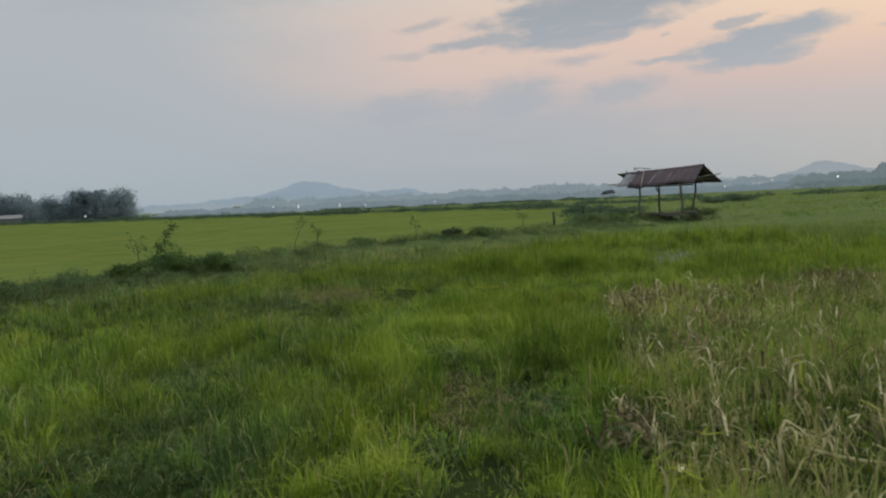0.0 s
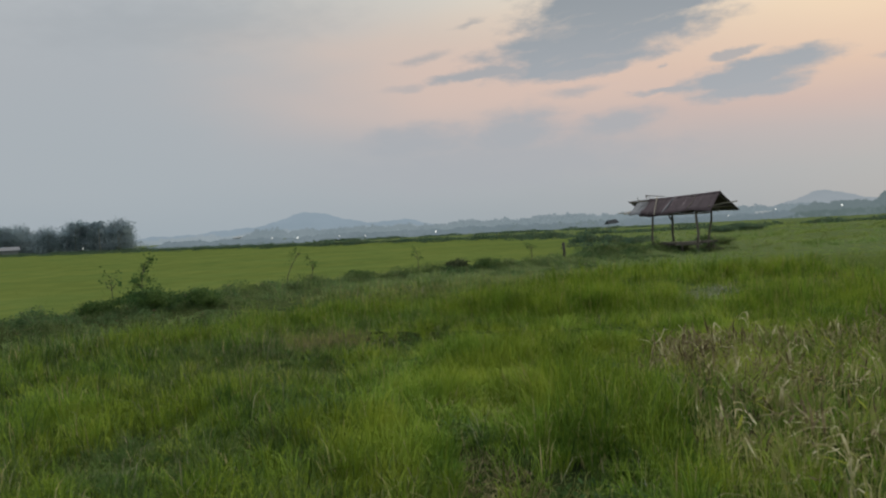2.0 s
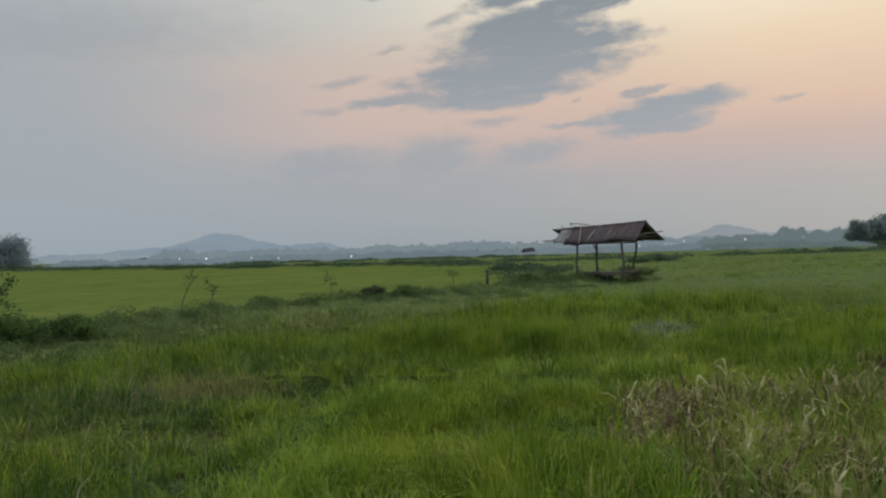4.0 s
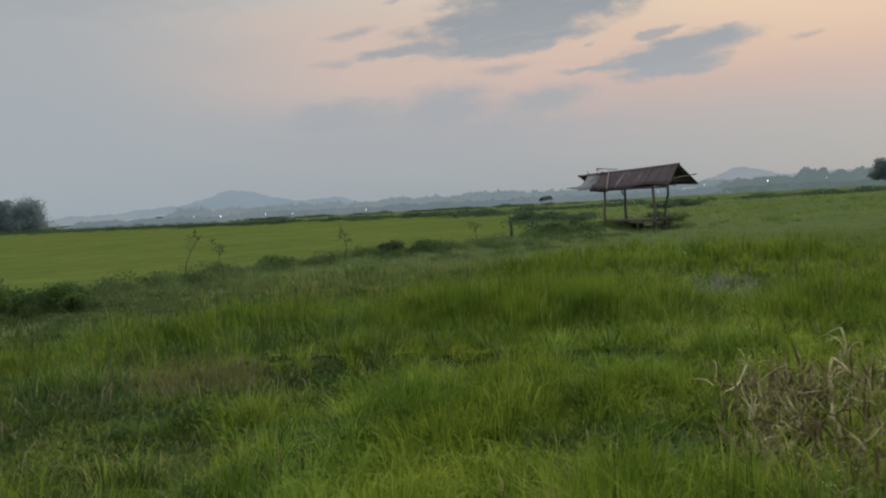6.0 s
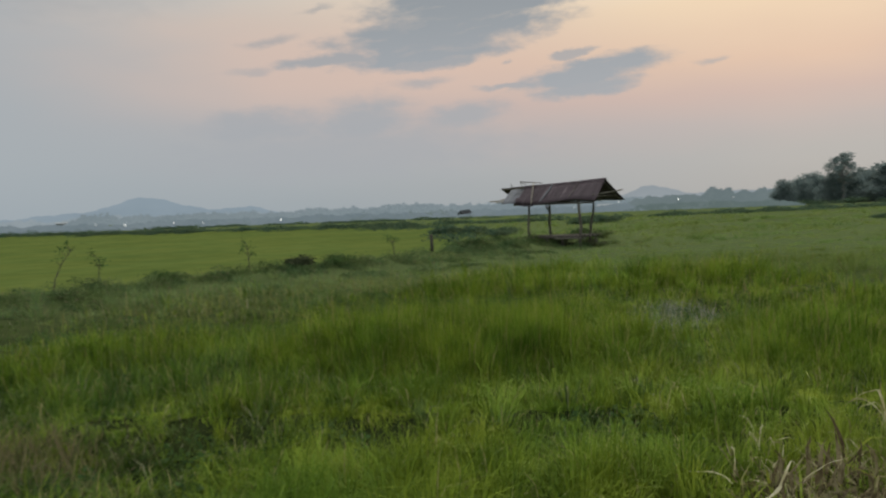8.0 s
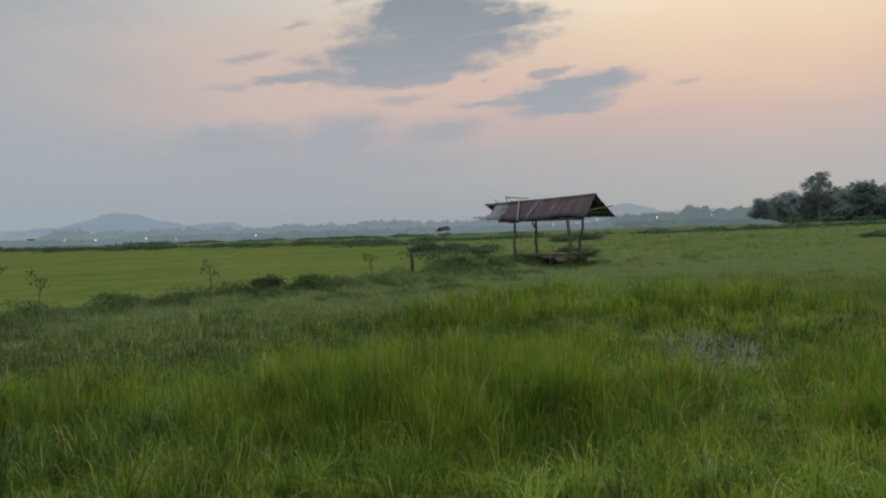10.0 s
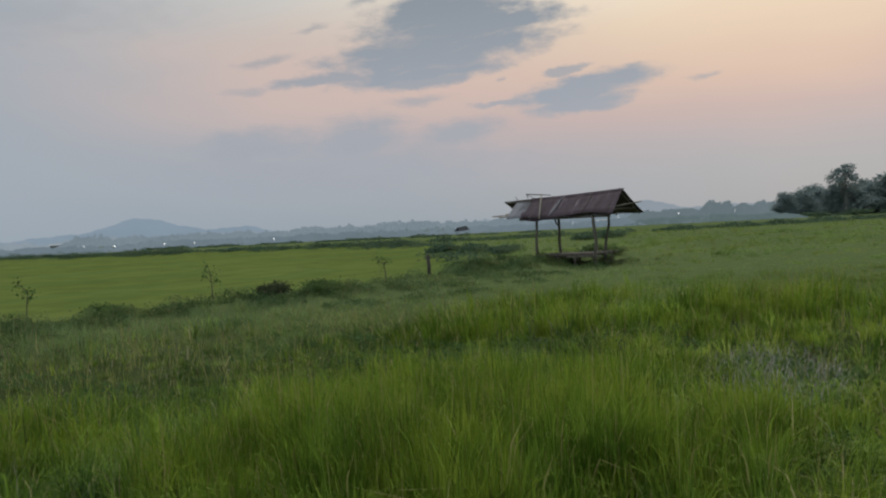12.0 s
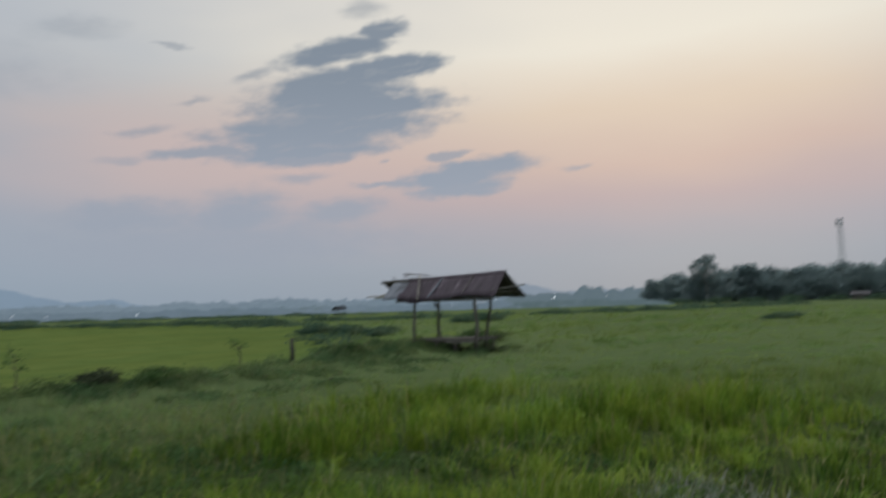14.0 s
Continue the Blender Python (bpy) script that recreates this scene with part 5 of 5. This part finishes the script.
plant_tree(0, 46.3, 186, 11.7, src=open_tree)
row = [(42.6, 4.6), (43.7, 5.6), (44.8, 5.8), (45.7, 5.6), (46.8, 6.0), (47.9, 6.5), (49.0, 6.7), (50.2, 6.4), (51.3, 6.2), (52.5, 6.5), (53.6, 6.4), (54.8, 6.6),
       (56.0, 6.5), (57.2, 6.7), (58.5, 6.6), (59.8, 6.4), (61.2, 6.6)]
for i, (az, h) in enumerate(row):
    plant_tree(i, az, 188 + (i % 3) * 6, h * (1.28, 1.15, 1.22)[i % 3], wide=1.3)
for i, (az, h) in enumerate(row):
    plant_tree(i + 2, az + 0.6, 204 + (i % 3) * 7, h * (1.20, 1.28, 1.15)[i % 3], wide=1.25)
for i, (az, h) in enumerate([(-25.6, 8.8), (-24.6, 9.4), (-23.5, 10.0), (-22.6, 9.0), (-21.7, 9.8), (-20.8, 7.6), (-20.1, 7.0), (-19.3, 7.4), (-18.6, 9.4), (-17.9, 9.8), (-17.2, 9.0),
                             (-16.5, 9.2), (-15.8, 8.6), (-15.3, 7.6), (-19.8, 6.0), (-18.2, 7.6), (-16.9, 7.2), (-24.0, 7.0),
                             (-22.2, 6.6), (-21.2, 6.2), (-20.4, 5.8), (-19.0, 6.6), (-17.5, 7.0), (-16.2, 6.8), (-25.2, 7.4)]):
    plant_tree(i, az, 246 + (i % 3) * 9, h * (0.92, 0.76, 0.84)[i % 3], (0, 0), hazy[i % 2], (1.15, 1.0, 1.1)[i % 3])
for i, (az, h) in enumerate([(-18.5, 9.2), (-17.0, 9.6)]):
    thing = palm(40 + i, h)
    x, y = 244 * math.sin(radians(az)), 244 * math.cos(radians(az))
    thing.matrix_basis = pose(x, y, at_ground(x, y), 0, 0, 130 * i)
for i, az in enumerate((44.5, 47.0, 49.3, 51.8, 54.2, 56.8, 59.0)):
    x, y = 2.5 + 172 * math.sin(radians(az)), 11.5 + 172 * math.cos(radians(az))
    bush(x, y, 3.2, 1.1, 900, 0.2, "dark scrub at the foot of the trees", M_SCRUB, seed=60 + i)

# ------------------------------------------------------------------ far distance

def hill(name, dist, peaks, lo, hi, mat, label):
    """A range of hills; peaks: azimuth, height in degrees, half width in degrees."""
    verts, faces = [], []
    azs = np.arange(lo, hi + 0.01, 0.12)
    for az in azs:
        e = sum(h * math.exp(-((az - a) / w) ** 2) for a, h, w in peaks)
        e += 0.035 * math.sin(az * 3.1) + 0.02 * math.sin(az * 7.7 + 1) + 0.012 * math.sin(az * 17.0)
        e *= min(1, (az - lo) / 1.5, (hi - az) / 1.5)
        z = dist * math.tan(radians(max(e, 0)))
        for back, f in ((-450, 0.0), (-260, 0.45), (-90, 0.86), (0, 1.0), (250, 0.7), (700, 0.0)):
            d = dist + back
            verts.append((d * math.sin(radians(az)), d * math.cos(radians(az)), z * f * (1 if back < 0 else 1) - 2))
    n = 6
    for i in range(len(azs) - 1):
        for j in range(n - 1):
            a = i * n + j
            faces.append((a, a + n, a + n + 1, a + 1))
    tagged(part(name, mesh_of(name, verts, faces, mat, True)), label, "hill", kind="structure")


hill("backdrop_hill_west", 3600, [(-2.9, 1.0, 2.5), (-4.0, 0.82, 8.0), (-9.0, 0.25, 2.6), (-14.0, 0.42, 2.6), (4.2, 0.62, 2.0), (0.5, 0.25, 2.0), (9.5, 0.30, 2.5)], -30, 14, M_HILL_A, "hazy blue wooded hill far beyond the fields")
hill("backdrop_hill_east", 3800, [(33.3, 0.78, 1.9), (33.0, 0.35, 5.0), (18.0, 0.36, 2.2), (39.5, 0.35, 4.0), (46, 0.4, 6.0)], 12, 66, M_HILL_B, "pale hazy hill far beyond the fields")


def far_wood(name, dist, lo, hi, top, mat, leaf, count, label, seed, clumps=False, jag=0.14):
    g = np.random.RandomState(seed)
    az = g.uniform(lo, hi, count)
    crest = top * (0.66 + 0.24 * np.clip(rough_field(az * 3.2, az * 1.1 + seed, 1.0, seed), -1, 1.2) + jag * np.clip(rough_field(az * 11.0, az * 3.0, 1.0, seed + 2), -1, 1)) * np.clip((az - lo) * 0.8, 0.05, 1) * np.clip((hi - az) * 0.8, 0.05, 1)
    if clumps:
        crest = top * np.clip(rough_field(az * 2.6, az * 0.7 + seed, 1.0, seed) - 0.1, 0, 1.2)
        az, crest = az[crest > 0.3], crest[crest > 0.3]
        count = len(az)
    z = g.uniform(size=count) * crest
    d = dist + g.uniform(0, 0.25, count) * dist
    c = np.stack([d * np.sin(np.radians(az)), d * np.cos(np.radians(az)), z - 0.2], 1)
    c[:, 2] += far_slope(c[:, 0], c[:, 1])
    tagged(part(name, leaf_mesh(name, c, leaf * g.uniform(0.5, 1.4, count), mat, g, longer=1.2)), label, "woods", kind="stuff")


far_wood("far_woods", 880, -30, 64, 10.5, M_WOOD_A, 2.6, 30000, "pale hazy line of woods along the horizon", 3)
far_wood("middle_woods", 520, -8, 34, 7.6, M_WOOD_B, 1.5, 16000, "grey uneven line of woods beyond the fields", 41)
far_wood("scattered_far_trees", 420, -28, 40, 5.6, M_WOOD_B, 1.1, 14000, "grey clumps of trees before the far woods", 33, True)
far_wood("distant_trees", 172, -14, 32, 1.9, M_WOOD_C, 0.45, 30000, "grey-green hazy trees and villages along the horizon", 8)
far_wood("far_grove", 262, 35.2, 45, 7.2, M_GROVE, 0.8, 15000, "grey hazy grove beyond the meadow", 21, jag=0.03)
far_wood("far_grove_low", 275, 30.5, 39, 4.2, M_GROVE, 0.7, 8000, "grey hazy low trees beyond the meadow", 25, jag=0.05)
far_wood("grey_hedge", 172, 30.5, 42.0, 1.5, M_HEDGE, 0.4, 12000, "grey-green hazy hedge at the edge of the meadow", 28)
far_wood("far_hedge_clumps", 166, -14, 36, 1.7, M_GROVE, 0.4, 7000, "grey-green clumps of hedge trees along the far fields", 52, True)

# wall grey leans blue to paint in the haze; lamp poles share it
M_WALL = wood_material("haze_grey_far_wall", rgb(0.13, 0.15, 0.155), rgb(0.19, 0.21, 0.215))
M_PALE = tin_material("whitish_far_roof", rgb(0.22, 0.25, 0.27), rgb(0.27, 0.30, 0.32), rgb(0.33, 0.36, 0.38), 0.8, 0.0)
M_SLATE = wood_material("dark_weathered_wood", rgb(0.016, 0.020, 0.024), rgb(0.032, 0.038, 0.044))


def shed(az, dist, wide, deep, wall_h, rise, eye, turn, walls, roof, label):
    thing = tagged(new("shed"), label, "building")
    x, y = eye[0] + dist * math.sin(radians(az)), eye[1] + dist * math.cos(radians(az))
    thing.matrix_basis = pose(x, y, at_ground(x, y), 0, 0, turn)
    a, b = wide / 2, deep / 2
    for q in (-b, b - 0.15):
        part("wall", mesh_of("wall", *box(-a, a, q, q + 0.15, 0, wall_h), walls), thing)
    for s in (-a, a - 0.15):
        part("wall", mesh_of("wall", *box(s, s + 0.15, -b + 0.15, b - 0.15, 0, wall_h), walls), thing)
    o = 0.35
    v = [(-a - o, -b - o, wall_h - 0.1), (a + o, -b - o, wall_h - 0.1), (a + o, 0, wall_h + rise), (-a - o, 0, wall_h + rise), (-a - o, b + o, wall_h - 0.1), (a + o, b + o, wall_h - 0.1)]
    v += [(p, q, z + 0.08) for p, q, z in v]
    f = [(0, 3, 2, 1), (3, 4, 5, 2), (6, 7, 8, 9), (9, 8, 11, 10), (0, 1, 7, 6), (4, 10, 11, 5), (0, 6, 9, 3), (3, 9, 10, 4), (1, 2, 8, 7), (2, 5, 11, 8)]
    part("roof", mesh_of("roof", v, f, roof), thing)


shed(-22.5, 226, 5.2, 4.0, 1.6, 0.8, (0, 0), 22, M_WALL, M_GALV, "low farm shed with a pale metal roof before trees")
shed(29.4, 235, 3.6, 2.4, 1.1, 0.6, (0, 0), -34, M_WALL, M_PALE, "long far building with a whitish roof")
shed(-7.6, 620, 15, 7, 2.4, 0.9, (0, 0), 8, M_WALL, M_PALE, "far building with a whitish roof on the horizon")
shed(-1.2, 640, 10, 7, 2.4, 0.9, (0, 0), -6, M_WALL, M_PALE, "far building with a whitish roof on the horizon")
shed(55.8, 176, 2.9, 2.4, 1.1, 0.5, (2.5, 11.5), -50, M_POST, M_DARKTIN, "small grey shed at the foot of the trees")


def small_hut(x, y, wide, label):
    thing = tagged(new("far_field_hut"), label, "hut")
    thing.location = (x, y, at_ground(x, y))
    for s in (-wide * 0.4, wide * 0.4):
        for q in (-0.5, 0.5):
            part("post", mesh_of("post", *tube([(s, q, 0), (s * 1.02, q, 1.1)], [0.018, 0.016], 6), M_SLATE), thing)
    a = wide / 2
    v = [(-a, -1.0, 0.95), (a, -1.0, 1.12), (a * 0.9, 0, 1.62), (-a * 0.75, 0, 1.5), (-a, 1.0, 0.95), (a, 1.0, 1.1)]
    v += [(p, q, z + 0.05) for p, q, z in v]
    f = [(0, 3, 2, 1), (3, 4, 5, 2), (6, 7, 8, 9), (9, 8, 11, 10), (0, 1, 7, 6), (4, 10, 11, 5), (0, 6, 9, 3), (3, 9, 10, 4), (1, 2, 8, 7), (2, 5, 11, 8)]
    part("roof", mesh_of("roof", v, f, M_SLATE), thing)
    part("platform", mesh_of("platform", *box(-wide * 0.42, wide * 0.42, -0.55, 0.55, 0.35, 0.42), M_SLATE), thing)


small_hut(38.7, 112, 1.6, "small dark-roofed field hut far off in the paddies")


def lamp_post(az, dist, up, power, eye=(0, 0)):
    """A lamp whose head stands up degrees over the level of the eye."""
    thing = tagged(new("street_lamp"), "lit white lamp on a thin post on the horizon", "street lamp", "lamps on the horizon")
    x, y = eye[0] + dist * math.sin(radians(az)), eye[1] + dist * math.cos(radians(az))
    thing.location = (x, y, at_ground(x, y))
    h = 1.45 + dist * math.tan(radians(up)) - at_ground(x, y)
    part("pole", mesh_of("pole", *tube([(0, 0, 0), (0, 0, h)], [0.016, 0.010], 6), M_WALL), thing)
    part("arm", mesh_of("arm", *tube([(0, 0, h), (0.2, -0.6, h + 0.1)], [0.010, 0.010], 5), M_WALL), thing)
    m, k = material("lamp_glow")
    e = k.add("ShaderNodeEmission")
    e.inputs[0].default_value, e.inputs[1].default_value = (0.95, 0.98, 1.0, 1), power
    k.feed(k.add("ShaderNodeOutputMaterial").inputs[0], e.outputs[0])
    part("lamp_head", mesh_of("lamp_head", *tube([(0.2, -0.6, h - 0.1), (0.2, -0.6, h + 0.12), (0.2, -0.6, h + 0.3)], [0.035, 0.065, 0.02], 8), m), thing, "glowing white lamp head")


for az, up, power in ((-4.1, -0.07, 2.2), (6.2, -0.2, 2.2), (27.8, -0.25, 1.1), (31.0, 0.0, 1.3), (35.2, 0.02, 2.6), (38.9, 0.0, 0.7), (-1.0, -0.1, 1.3), (-5.9, 0.0, 1.1), (0.9, -0.17, 1.0), (-18.5, 0.05, 2.2)):
    lamp_post(az, 222 if az < -10 else 164, up, power, (1.7, 9.0) if az > 25 else (0.6, 4.0))


def mast():
    thing = tagged(new("radio_mast"), "grey lattice radio mast rising behind the trees", "mast")
    d, az, h = 420.0, 55.0, 37.0
    x, y = 2.7 + d * math.sin(radians(az)), 12 + d * math.cos(radians(az))
    thing.location = (x, y, at_ground(x, y))
    m, k = material("mast_steel")
    finish(k, k.ramp(k.noise(None, 3.0), [(0.3, rgb(0.30, 0.32, 0.34)), (0.7, rgb(0.40, 0.42, 0.44))]), 0.6, 0.2)
    r0, r1 = 1.7, 1.0
    corner = [(math.cos(a), math.sin(a)) for a in (0.6, 2.17, 3.74, 5.31)]
    for cx, cy in corner:
        part("leg", mesh_of("leg", *tube([(cx * r0, cy * r0, 0), (cx * r1, cy * r1, h)], [0.16, 0.12], 5), m), thing)
    levels = [h * i / 14 for i in range(15)]
    for a, b in zip(levels, levels[1:]):
        ra, rb = r0 + (r1 - r0) * a / h, r0 + (r1 - r0) * b / h
        for (cx, cy), (dx, dy) in zip(corner, corner[1:] + corner[:1]):
            part("brace", mesh_of("brace", *tube([(cx * ra, cy * ra, a), (dx * rb, dy * rb, b)], [0.07, 0.07], 4), m), thing)
    for i in range(3):
        a = i * 2.1
        px, py = 1.5 * math.cos(a), 1.5 * math.sin(a)
        part("antenna", mesh_of("antenna", *box(px - 0.3, px + 0.3, py - 0.2, py + 0.2, h - 3.2, h + 0.3), m), thing)


mast()
